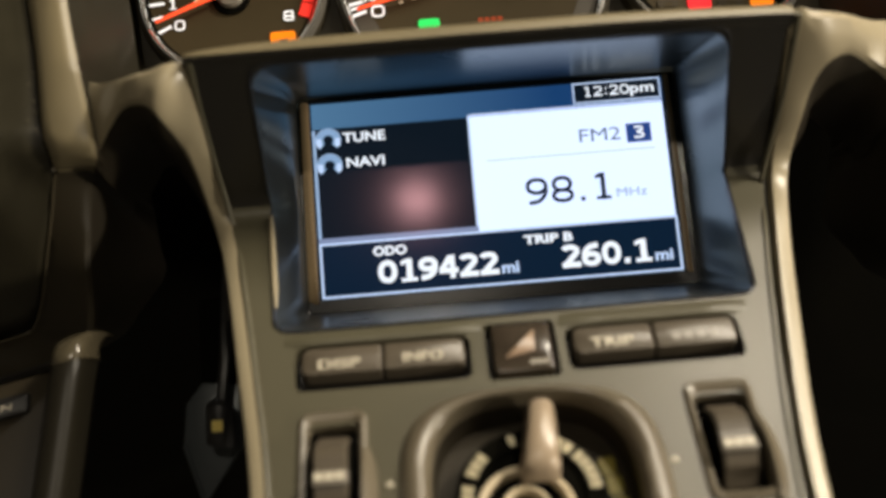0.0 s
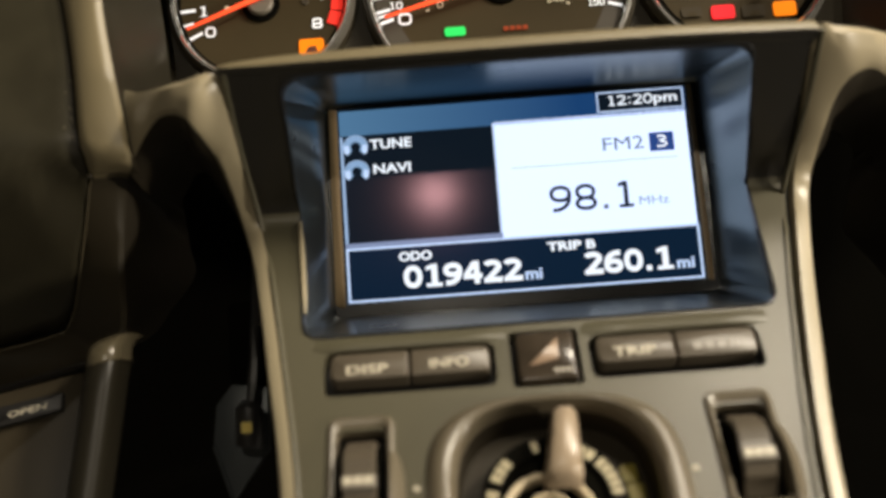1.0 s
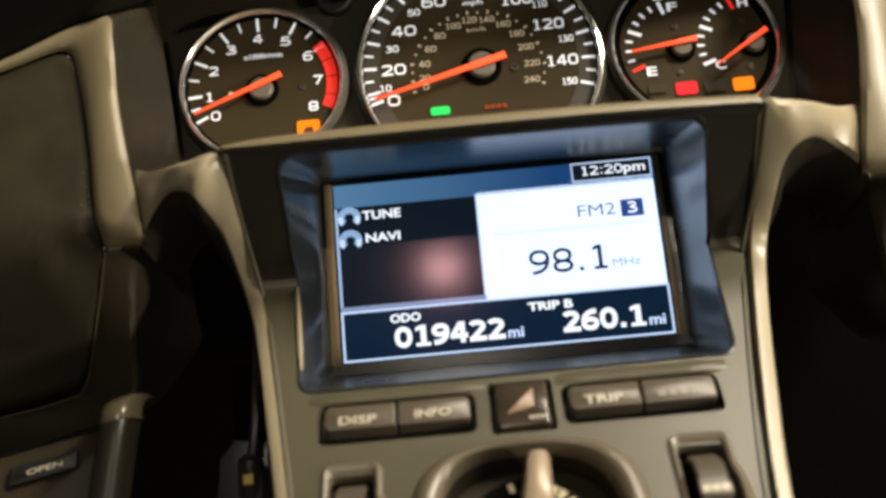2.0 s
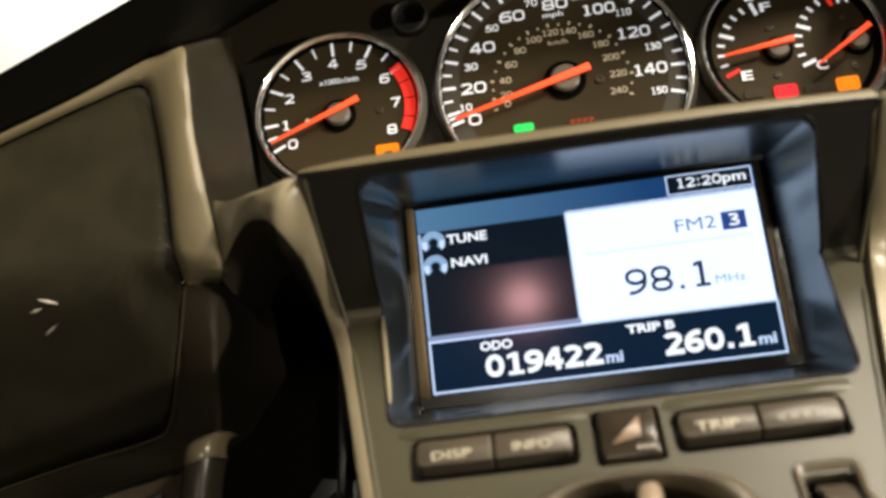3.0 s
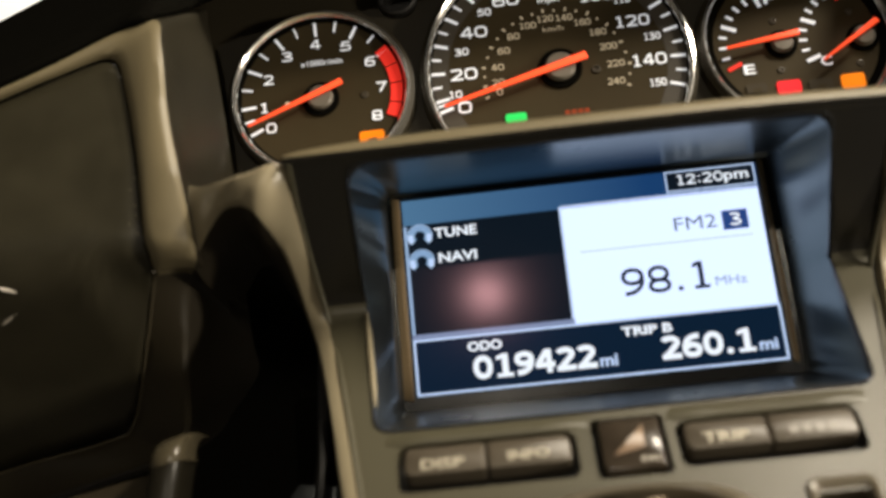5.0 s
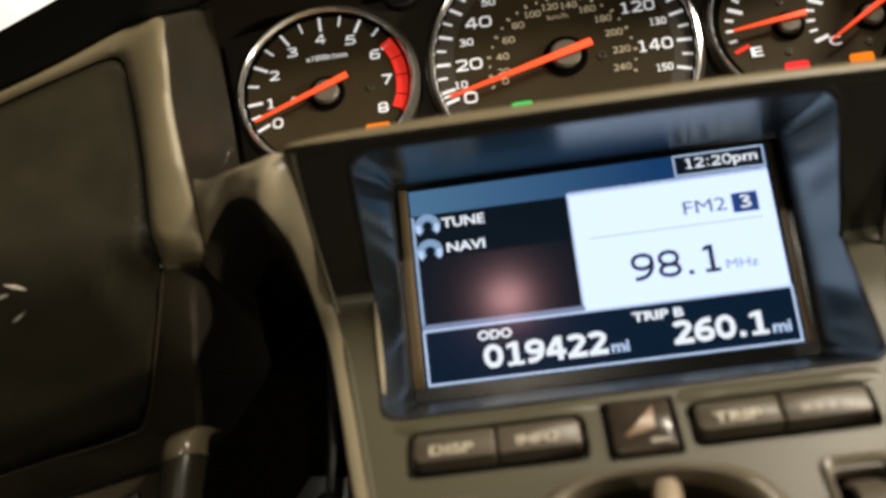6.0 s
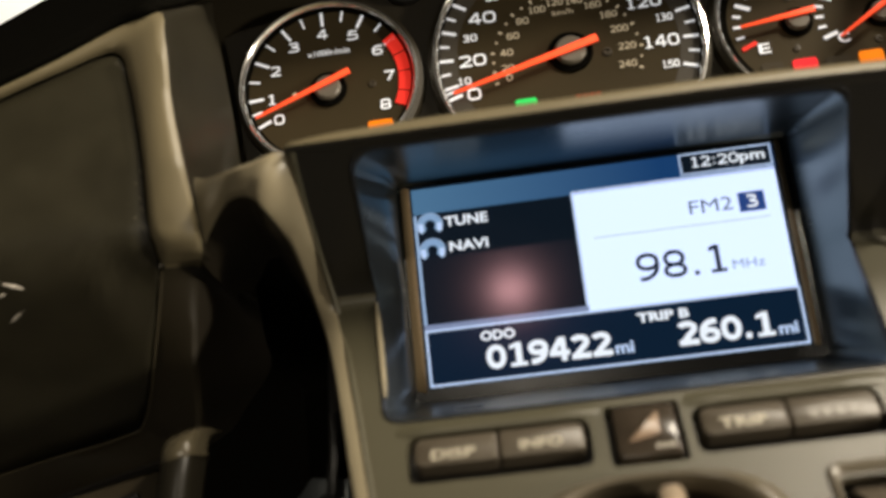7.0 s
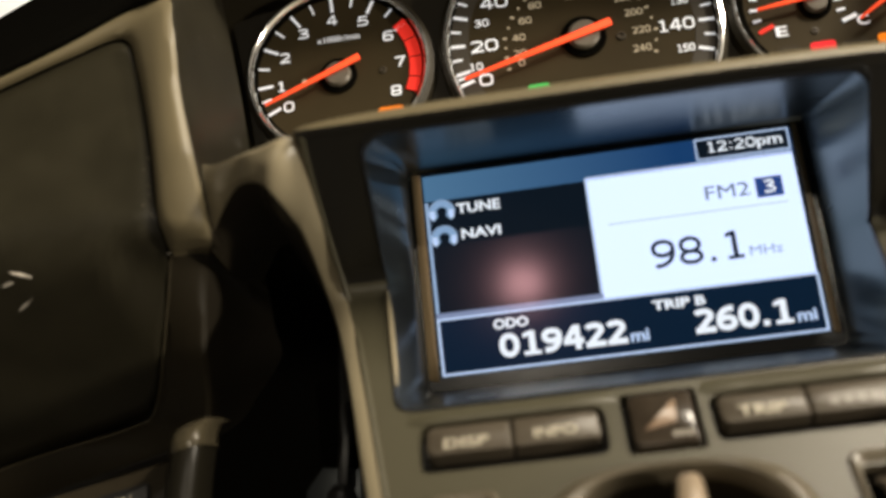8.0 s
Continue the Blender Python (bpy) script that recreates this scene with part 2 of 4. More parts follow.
def inset_loop(points, d):
    """The outline moved inwards by d."""
    pts, n, out = [Vector(p) for p in points], len(points), []
    area = sum(pts[i].x * pts[(i + 1) % n].y - pts[(i + 1) % n].x * pts[i].y for i in range(n))
    sign = 1 if area > 0 else -1
    for i in range(n):
        a, p, b = pts[i - 1], pts[i], pts[(i + 1) % n]
        d1, d2 = (p - a), (b - p)
        if d1.length < 1e-9 or d2.length < 1e-9:
            out.append(p.copy())
            continue
        n1, n2 = Vector((-d1.y, d1.x)).normalized(), Vector((-d2.y, d2.x)).normalized()
        m = (n1 + n2)
        m = m / max(0.35, m.dot(m) / 2) if m.length > 1e-6 else n1
        out.append(p + m * d * sign)
    return out


def smooth_rows(rows, per=6):
    """Catmull-Rom through rows of points, per steps between each two."""
    pts = np.array([[tuple(p) for p in row] for row in rows], float)
    out = []
    for i in range(len(pts) - 1):
        a, b, c, d = pts[max(i - 1, 0)], pts[i], pts[i + 1], pts[min(i + 2, len(pts) - 1)]
        for k in range(per):
            t = k / per
            out.append(0.5 * (2 * b + (c - a) * t + (2 * a - 5 * b + 4 * c - d) * t * t + (3 * b - a - 3 * c + d) * t ** 3))
    return [*out, pts[-1]]


def loft(rows, closed=False, bm=None):
    """A skin through rows with the same count of points."""
    bm = bm or bmesh.new()
    grid = [[bm.verts.new(p) for p in row] for row in rows]
    for a, b in zip(grid, grid[1:]):
        for i in range(len(a) - (0 if closed else 1)):
            j = (i + 1) % len(a)
            try:
                bm.faces.new((a[i], a[j], b[j], b[i]))
            except ValueError:
                pass
    return bm


def thicken(ob, metres, offset=-1):
    mod = ob.modifiers.new("thickness", "SOLIDIFY")
    mod.thickness, mod.offset = metres, offset
    return ob


def squircle(x, y, a, b, power, n=72):
    """A rounded square: half-widths a and b."""
    out = []
    for k in range(n):
        c, s = math.cos(2 * math.pi * k / n), math.sin(2 * math.pi * k / n)
        out.append(Vector((x + a * math.copysign(abs(c) ** (2 / power), c), y + b * math.copysign(abs(s) ** (2 / power), s))))
    return out


def collar(plane, loops):
    """A moulded rim through closed outlines, each with its height."""
    return loft([[*[plane(p[0], p[1], w) for p in loop], plane(loop[0][0], loop[0][1], w)] for loop, w in loops])


def flip(rows):
    """The mirror image of rows on the other side of the dashboard."""
    return [[(-p[0], p[1], p[2]) for p in row] for row in rows]


def tube(points, radius, sides=10, bm=None):
    bm = bm or bmesh.new()
    rows = []
    for i, p in enumerate(points):
        p = Vector(p)
        way = (Vector(points[min(i + 1, len(points) - 1)]) - Vector(points[max(i - 1, 0)])).normalized()
        s = way.cross(Vector((0.3, 0.2, 0.9))).normalized()
        t = way.cross(s)
        r = radius[i] if isinstance(radius, (list, tuple)) else radius
        rows.append([p + (s * math.cos(a) + t * math.sin(a)) * r for a in (2 * math.pi * k / sides for k in range(sides))])
    loft(rows, True, bm)
    for row in (rows[0], rows[-1]):
        bm.faces.new([bm.verts.new(q) for q in row])
    return bm


def ring(plane, x, y, profile, n=72, start=0.0, sweep=360.0):
    """A body turned round (x, y): profile is a list of (radius, height)."""
    rows = []
    full = sweep >= 360
    for k in range(n if full else n + 1):
        a = radians(start + sweep * k / n)
        rows.append([plane(x + r * math.cos(a), y + r * math.sin(a), w) for r, w in profile])
    if full:
        rows.append(rows[0])
    bm = loft(rows)
    bmesh.ops.remove_doubles(bm, verts=bm.verts, dist=1e-6)
    return bm


def lettering(body, plane, x0, y0, x1, y1, lift, bold=0.0, depth=0.0):
    """Built-in font, fitted into the box x0, y0, x1, y1 of a working plane."""
    curve = bpy.data.curves.new("lettering", "FONT")
    curve.body, curve.offset, curve.resolution_u = body, bold, 3
    ob = bpy.data.objects.new("lettering", curve)
    scene.collection.objects.link(ob)
    bpy.context.view_layer.update()
    mesh = ob.to_mesh()
    bm = bmesh.new()
    bm.from_mesh(mesh)
    ob.to_mesh_clear()
    bpy.data.objects.remove(ob)
    bpy.data.curves.remove(curve)
    xs, ys = [v.co.x for v in bm.verts], [v.co.y for v in bm.verts]
    lx, hx, ly, hy = min(xs), max(xs), min(ys), max(ys)
    for v in bm.verts:
        v.co = plane(x0 + (v.co.x - lx) / (hx - lx) * (x1 - x0), y0 + (v.co.y - ly) / (hy - ly) * (y1 - y0), lift)
    return bm


ONE = [(0.22, 0.0), (0.88, 0.0), (0.88, 0.13), (0.66, 0.13), (0.66, 1.0), (0.45, 1.0), (0.22, 0.92), (0.22, 0.78), (0.45, 0.84), (0.45, 0.13), (0.22, 0.13)]
ONE_BOLD = [(0.14, 0.0), (0.98, 0.0), (0.98, 0.17), (0.74, 0.17), (0.74, 1.0), (0.46, 1.0), (0.14, 0.90), (0.14, 0.72), (0.42, 0.80), (0.42, 0.17), (0.14, 0.17)]
SHARE = {".": 0.48, ":": 0.48, "m": 1.25}


def bow(cx, cy, rx, ry, start, end, power=2.0, n=20):
    """Points along a rounded-square arc, angles in degrees."""
    out = []
    for k in range(n + 1):
        a = radians(start + (end - start) * k / n)
        c, q = math.cos(a), math.sin(a)
        out.append(Vector((cx + rx * math.copysign(abs(c) ** (2 / power), c), cy + ry * math.copysign(abs(q) ** (2 / power), q))))
    return out


def strokes(c, w, h, th, power):
    """The centre lines of a figure w wide and h high, drawn with a pen th wide."""
    a = th / 2
    if c == "0":
        return [bow(w / 2, h / 2, w / 2 - a, h / 2 - a, 0, 360, power, 36)]
    if c == "2":
        return [[*bow(w * 0.47, h * 0.70, w * 0.47 - a * 0.8, h * 0.30 - a, 158, -28, power), Vector((a * 1.5, a * 1.2))], [Vector((w * 0.02, a)), Vector((w, a))]]
    if c == "3":
        return [bow(w * 0.40, h * 0.755, w * 0.52 - a, h * 0.245 - a, 140, -90, power), bow(w * 0.40, h * 0.275, w * 0.60 - a, h * 0.275 - a, 90, -140, power), [Vector((w * 0.25, h * 0.53)), Vector((w * 0.55, h * 0.53))]]
    if c == "4":
        return [[Vector((w * 0.70, 0)), Vector((w * 0.70, h))], [Vector((0, h * 0.22 + a)), Vector((w, h * 0.22 + a))], [Vector((w * 0.62, h - a * 0.5)), Vector((a * 0.9, h * 0.26 + a))]]
    if c == "5":
        return [[Vector((w * 0.10, h - a)), Vector((w * 0.92, h - a))], [Vector((w * 0.10 + a, h)), Vector((w * 0.10 + a, h * 0.46))], bow(w * 0.40, h * 0.33, w * 0.60 - a, h * 0.33 - a, 135, -145, power)]
    if c in "69":
        both = [bow(w / 2, h * 0.32, w / 2 - a, h * 0.32 - a, 0, 360, power, 32), bow(w * 0.80, h * 0.40, w * 0.80 - a, h * 0.60 - a, 186, 84, power)]
        return both if c == "6" else [[Vector((w - p.x, h - p.y)) for p in line] for line in both]
    if c == "7":
        return [[Vector((w * 0.02, h - a)), Vector((w, h - a))], [Vector((w - a * 1.4, h - a)), Vector((w * 0.32, 0))]]
    if c == "8":
        return [bow(w / 2, h * 0.77 - a, w * 0.47 - a, h * 0.23, 0, 360, power, 32), bow(w / 2, h * 0.27, w / 2 - a, h * 0.27 - a, 0, 360, power, 32)]
    return []


def figures(body, plane, x0, y0, x1, y1, lift, bold=0.0, gap=0.12, power=2.2):
    """Figures of even width side by side, drawn with one pen; the 1 has a foot and a flag, as on the display."""
    total = sum(SHARE.get(c, 1.0) for c in body) + gap * (len(body) - 1)
    unit, x, bm, h = (x1 - x0) / total, x0, bmesh.new(), y1 - y0
    th = h * (0.130 + 2.1 * bold)
    for c in body:
        w = SHARE.get(c, 1.0) * unit
        if c == "1":
            bm.faces.new([bm.verts.new(plane(x + u * w, y0 + v * h, lift)) for u, v in (ONE_BOLD if bold > 0.03 else ONE)])
        elif c in ".:":
            dot = max(th, h * 0.16)
            for v in (0.0,) if c == "." else (0.08, 0.62):
                bm.faces.new([bm.verts.new(plane(p.x, p.y, lift)) for p in box2(x + w / 2 - dot / 2, y0 + v * h, x + w / 2 + dot / 2, y0 + v * h + dot)])
        for k, line in enumerate(strokes(c, w, h, th, power)):
            left, right, last = [], [], len(line) - 1
            ringed = (line[0] - line[-1]).length < 1e-7
            for m, p in enumerate(line):
                before, after = (line[m - 1] if m else line[-2] if ringed else p), (line[m + 1] if m < last else line[1] if ringed else p)
                way = (after - before).normalized()
                side = Vector((-way.y, way.x)) * th / 2
                left.append(plane(x + p.x + side.x, y0 + p.y + side.y, lift + 0.00002 * k))
                right.append(plane(x + p.x - side.x, y0 + p.y - side.y, lift + 0.00002 * k))
            loft([left, right], bm=bm)
        x += w + gap * unit
    return bm


def bars(plane, spans, lift):
    """Plain bars in place of writing that cannot be read."""
    bm = bmesh.new()
    for x0, y0, x1, y1 in spans:
        bm.faces.new([bm.verts.new(plane(p.x, p.y, lift)) for p in box2(x0, y0, x1, y1)])
    return bm


# ---- the room ----
LEFT, RIGHT, BACK, FRONT = -5.0, 5.0, -5.0, 4.2
FLAT = Matrix.Identity(4)


def block(x0, y0, z0, x1, y1, z1, bm=None):
    bm = bm or bmesh.new()
    made = bmesh.ops.create_cube(bm, size=1)["verts"]
    for v in made:
        v.co = Vector(((x0 + x1) / 2 + v.co.x * (x1 - x0), (y0 + y1) / 2 + v.co.y * (y1 - y0), (z0 + z1) / 2 + v.co.z * (z1 - z0)))
    return bm


def structure(name, bm, mat, label, category):
    mesh = bpy.data.meshes.new(name)
    bmesh.ops.recalc_face_normals(bm, faces=bm.faces)
    bm.to_mesh(mesh)
    bm.free()
    mesh.materials.append(mat)
    return tagged(new(name, mesh), label, category, kind="structure")


structure("floor", block(LEFT, BACK, -0.1, RIGHT, FRONT, 0), CONCRETE, "dark asphalt floor of the parking place", "floor")
structure("ceiling", block(LEFT, BACK, CEILING, RIGHT, FRONT, CEILING + 0.1), DARK_PAINT, "grey painted ceiling with round lamps", "ceiling")
structure("wall_north", block(LEFT, FRONT, 0, RIGHT, FRONT + 0.15, CEILING), WALL_PAINT, "brightly lit white painted wall", "wall")
structure("wall_south", block(LEFT, BACK - 0.15, 0, RIGHT, BACK, CEILING), DARK_PAINT, "grey painted wall", "wall")
structure("wall_west", block(LEFT - 0.15, BACK, 0, LEFT, FRONT, CEILING), DARK_PAINT, "grey painted wall", "wall")
structure("wall_east", block(RIGHT, BACK, 0, RIGHT + 0.15, FRONT, CEILING), DARK_PAINT, "grey painted wall", "wall")
for lx, ly, power, size in LAMPS:
    light = thing("ceiling_lamp", "round white ceiling lamp with a warm glowing diffuser", "lamp", "ceiling lamps", at=(lx, ly, CEILING), frame_of=FLAT)
    level = Plane(lx, ly, CEILING, 0)
    level.e2, level.n = Vector((0, 1, 0)), Vector((0, 0, -1))
    r = size / 2
    part("rim", ring(level, 0, 0, [(r, 0), (r + 0.015, 0), (r + 0.015, 0.022), (r + 0.006, 0.028), (r, 0.026)]), LAMP_RIM, light)
    part("diffuser", ring(level, 0, 0, [(0.0, 0.012), (r, 0.012)]), LAMP_GLOW, light)

# Housing made up for the added fill lamp.
fill_housing = thing("fill_lamp", "added unseen fill lamp, round with a warm glowing diffuser", "lamp", at=FILL_LAMP[:3], frame_of=FLAT)
upright = Plane(*FILL_LAMP[:3], 0)
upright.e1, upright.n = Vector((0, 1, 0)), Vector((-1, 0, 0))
r = FILL_LAMP[3] / 2
part("rim", ring(upright, 0, 0, [(r, -0.05), (r + 0.02, -0.05), (r + 0.02, 0.03), (r + 0.008, 0.036), (r, 0.03)]), LAMP_RIM, fill_housing)
part("diffuser", ring(upright, 0, 0, [(0.0, 0.012), (r, 0.012)]), LAMP_GLOW, fill_housing)

# ---- working planes of the cockpit ----
SCREEN = Plane(0, 0, 0, 0)
FACE_Y, FACE_SLOPE = -0.0566, 0.647          # the console's lower face
HOOD_Y, HOOD_SLOPE = 0.00985, -1.30         # the overhanging hood above its crease
DIAL_Y, DIAL_SLOPE = 0.00756, 0.06         # the instrument panel
CX = -0.0018
FACE = Plane(CX, FACE_Y, 0, FACE_SLOPE)
HOOD = Plane(CX * 0.5, HOOD_Y, 0, HOOD_SLOPE)
FV, HV = math.hypot(1, FACE_SLOPE), math.hypot(1, HOOD_SLOPE)
CREASE = 0.0345
TOP_Z = 0.0765


def face_y(z):
    return FACE_Y + FACE_SLOPE * z


# ---- centre console ----
console = thing("center_console", "olive-grey moulded plastic motorcycle centre console with recessed display and switches", "dashboard", at=(0, -0.12, -0.12))
BEND = 0.0065                                # half-height of the rounded crease
HALF = [(-0.17, 0.071), (-0.08, 0.0805), (-0.03, 0.0905), (0.010, 0.1005), (CREASE - BEND, 0.1053)]
HALF_LEFT = [(-0.17, 0.0785), (-0.08, 0.0845), (-0.03, 0.0928), (0.010, 0.1008), (CREASE - BEND, 0.1053)]
left_side = [Vector((-w, z * FV)) for z, w in HALF_LEFT]
right_side = [Vector((w, z * FV)) for z, w in reversed(HALF)]
notch = [Vector((0.0905, (CREASE - BEND) * FV)), *rounded([(0.0900, 0.02 * FV), (0.0868, -0.0190 * FV), (-0.0862, -0.0195 * FV), (-0.0900, 0.02 * FV)], [0, 0.006, 0.006, 0]), Vector((-0.0905, (CREASE - BEND) * FV))]
face_outline = [*left_side, *reversed(notch), *right_side]
WELL_L = rounded(box2(-0.0776, -0.0490, -0.0166, -0.0304), 0.004)
WELL_R = rounded(box2(0.0164, -0.0492, 0.0770, -0.0310), 0.004)
WELL_C = rounded(box2(-0.0114, -0.0508, 0.0134, -0.0268), 0.002)
DIAL_C = (-0.0008, -0.0917)
ROLL_L, ROLL_R = (-0.0642, -0.0812), (0.0628, -0.0812)
ROLL_W, ROLL_H = 0.0086, 0.0180
rolls = [rounded(box2(x - ROLL_W, y - ROLL_H, x + ROLL_W, y + ROLL_H), 0.003) for x, y in (ROLL_L, ROLL_R)]
dial_hole = squircle(*DIAL_C, 0.0385, 0.0345, 3.0)
part("face_panel", slab(FACE, face_outline, -0.004, 0, [WELL_L, WELL_R, WELL_C, dial_hole, *rolls]), OLIVE, console, "olive-grey satin plastic face")


def sunk(name, outline, deep, mat, floor_mat=None):
    bm = slab(FACE, outline, -deep - 0.002, -deep)
    part(name, bm, floor_mat or mat, console)
    low, high = [FACE(p[0], p[1], -deep) for p in outline], [FACE(p[0], p[1], -0.0035) for p in outline]
    part(name + "_side", loft([[*low, low[0]], [*high, high[0]]]), mat, console)


for well in (WELL_L, WELL_R, WELL_C):
    sunk("switch_well", well, 0.007, BLACK)
for well in rolls:
    sunk("roller_well", well, 0.010, BLACK)


def raised_lip(x0, x1, y):
    """A low swelling above a pair of buttons, dying out at its ends."""
    rows = []
    for k in range(13):
        t = k / 12
        h = 0.0015 * min(1.0, 6 * t, 6 * (1 - t)) ** 0.5
        x = x0 + (x1 - x0) * t
        rows.append([FACE(x, y - 0.0002, -0.0015), FACE(x, y + 0.0002, h - 0.0006), FACE(x, y + 0.0012, h), FACE(x, y + 0.0032, h * 0.9), FACE(x, y + 0.0060, h * 0.3 - 0.0001), FACE(x, y + 0.0075, -0.0006)])
    return loft(rows)


part("switch_ledge", raised_lip(-0.0820, -0.0125, -0.0303), OLIVE, console)
part("switch_ledge", raised_lip(0.0145, 0.0820, -0.0309), OLIVE, console)
for s in (-1, 1):
    pts = [FACE(s * (w - 0.0008), z * FV, 0.0) for z, w in (HALF_LEFT if s < 0 else HALF)] + [HOOD(s * 0.1081, 0.0567 * HV, 0.0004), HOOD(s * 0.1076, TOP_Z * HV, 0.0004)]
    part("edge_bead", tube([p[0] for p in smooth_rows([[q] for q in pts], 4)], 0.0011, 8), OLIVE, console, "thin raised edge of the console")


def button(name, x0, y0, x1, y1, label, legend=None, ends=(0.0016, 0.0016), legend_mat=LEGEND):
    r0, r1 = ends
    bm = slab(FACE, rounded(box2(x0, y0, x1, y1), [r0, r1, r1, r0]), -0.006, 0.0012, edge=0.0009)
    ob = part(name, bm, BUTTON, console, label)
    if legend:
        part("legend", legend, legend_mat, ob)
    return ob


button("button", -0.0754, -0.0428, -0.0476, -0.0320, "grey button lettered DISP", lettering("DISP", FACE, -0.0695, -0.0412, -0.0548, -0.0372, 0.0015, 0.02), (0.003, 0.001))
button("button", -0.0470, -0.0428, -0.0188, -0.0320, "grey button lettered INFO", lettering("INFO", FACE, -0.0402, -0.0408, -0.0262, -0.0368, 0.0015, 0.02), (0.001, 0.003))
button("button", 0.0188, -0.0432, 0.0464, -0.0324, "grey button lettered TRIP", lettering("TRIP", FACE, 0.0246, -0.0414, 0.0398, -0.0374, 0.0015, 0.02), (0.003, 0.001))
button("button", 0.0470, -0.0432, 0.0752, -0.0324, "grey button with a worn faint legend", bars(FACE, [(0.0528 + 0.0042 * k, -0.0410, 0.0560 + 0.0042 * k, -0.0378) for k in range(4)], 0.0015), (0.001, 0.003), HUB)

# The square gloss switch between the button pairs.
cap = part("hazard_switch", slab(FACE, rounded(box2(-0.0092, -0.0490, 0.0114, -0.0286), 0.0018), -0.006, 0.0022, edge=0.0012), CAP, console, "smoked gloss square switch with a facet's reflection painted on")
# Stands in for a facet's reflection, put into a tan colour.
part("triangle", slab(FACE, rounded([(-0.0056, -0.0436), (0.0052, -0.0412), (0.0058, -0.0318)], 0.0008), 0.0021, 0.0025, edge=0.0002), CAP_GLINT, cap, "tan triangular patch, a facet's reflection put into the colour")
part("legend", bars(FACE, [(0.0032 + 0.0022 * k, -0.0468, 0.0048 + 0.0022 * k, -0.0450) for k in range(3)], 0.0024), FAINT, cap)

# Hood that overhangs the display.
TOP = TOP_Z
hood_out = [Vector((-0.1072, (CREASE + BEND) * HV)), Vector((-0.1086, TOP * HV)), Vector((0.1046, TOP * HV)), Vector((0.1049, (CREASE + BEND) * HV))]
hood_in = [Vector((0.0905, (CREASE + BEND) * HV)), *rounded([(0.0901, 0.046 * HV), (0.0840, 0.0745 * HV), (-0.0880, 0.0745 * HV), (-0.0903, 0.046 * HV)], [0, 0.014, 0.014, 0]), Vector((-0.0905, (CREASE + BEND) * HV))]
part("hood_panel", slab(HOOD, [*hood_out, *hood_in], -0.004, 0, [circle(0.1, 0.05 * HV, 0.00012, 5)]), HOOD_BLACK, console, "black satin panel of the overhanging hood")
for s in (-1, 1):
    cheek = []
    for k in range(11):
        t, row = k / 10, []
        for m in range(5):
            low, high = 0.0905 + 0.0148 * m / 4, 0.0905 + (0.0167 if s < 0 else 0.0144) * m / 4
            a, b = FACE(s * low, (CREASE - BEND) * FV), HOOD(s * high, (CREASE + BEND) * HV)
            c = Vector((s * (low + high) / 2, face_y(CREASE), CREASE))
            row.append((1 - t) ** 2 * a + 2 * t * (1 - t) * c + t * t * b)
        cheek.append(row)
    part("cheek", loft(cheek[:6]), OLIVE, console, "rounded foot of the hood")
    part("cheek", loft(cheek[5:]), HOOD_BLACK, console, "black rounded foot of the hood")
lip_rows = []
for x, sink in ((-0.1105, 0.0040), (-0.1085, 0.0024), (-0.090, 0.0008), (-0.05, 0), (0, 0), (0.05, 0.0004), (0.09, 0.0018), (0.1025, 0.0024), (0.1047, 0.0030)):
    lip_rows.append([(x, y, z - (sink if z > 0.078 else max(0.0, sink * 0.8 if x > 0 else 0.0))) for y, z in ((-0.0820, 0.0752), (-0.0898, 0.0756), (-0.0912, 0.0766), (-0.0917, 0.0778), (-0.0912, 0.0800), (-0.0892, 0.0823), (-0.0858, 0.0836), (-0.060, 0.0868), (0.030, 0.0905))])
part("hood_lip", loft([r[3:] for r in smooth_rows(lip_rows, 3)]), FAIRING, console, "rounded lip along the hood's top edge")
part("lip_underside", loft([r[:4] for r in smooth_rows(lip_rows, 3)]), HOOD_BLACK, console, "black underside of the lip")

# Funnel from the opening down to the display.
OPEN = [(-0.0889, 0.0745), (0.0831, 0.0745), (0.0897, CREASE), (0.0858, -0.0190), (-0.0872, -0.0195), (-0.0917, CREASE)]
DEEP = [(-0.0835, 0.0895), (0.0830, 0.0895), (0.0830, 0.040), (0.0830, -0.0055), (-0.0835, -0.0055), (-0.0835, 0.040)]


def at_opening(p):
    y = face_y(p.y) if p.y <= CREASE else HOOD_Y + HOOD_SLOPE * p.y
    return Vector((p.x, y + 0.0005, p.y))


wide = rounded(OPEN, [0.006, 0.005, 0.004, 0.006, 0.006, 0.004], 4)
deep = rounded(DEEP, [0.003, 0.003, 0.004, 0.003, 0.003, 0.004], 4)
o, d = [], []
for k, p in enumerate(wide):
    q, e, g = wide[(k + 1) % len(wide)], deep[k], deep[(k + 1) % len(wide)]
    n = max(1, round((q - p).length / 0.006))
    o += [at_opening(p.lerp(q, m / n)) for m in range(n)]
    d += [Vector((e.lerp(g, m / n).x, 0.002, e.lerp(g, m / n).y)) for m in range(n)]
rows = [[*o, o[0]]]
for k in (0.04, 0.15, 0.3, 0.45, 0.6, 0.75, 0.9, 1.0):
    row = [a.lerp(b, k) for a, b in zip(o, d)]
    for p, a, b in zip(row, o, d):
        if a.x < -0.0850:
            p.x = a.x + (b.x - a.x) * min(1.0, k / 0.45)
    rows.append([*row, row[0]])
thicken(part("display_funnel", loft(rows), FUNNEL, console, "satin dark funnel-shaped surround of the display", angle=50), 0.0015, 1)
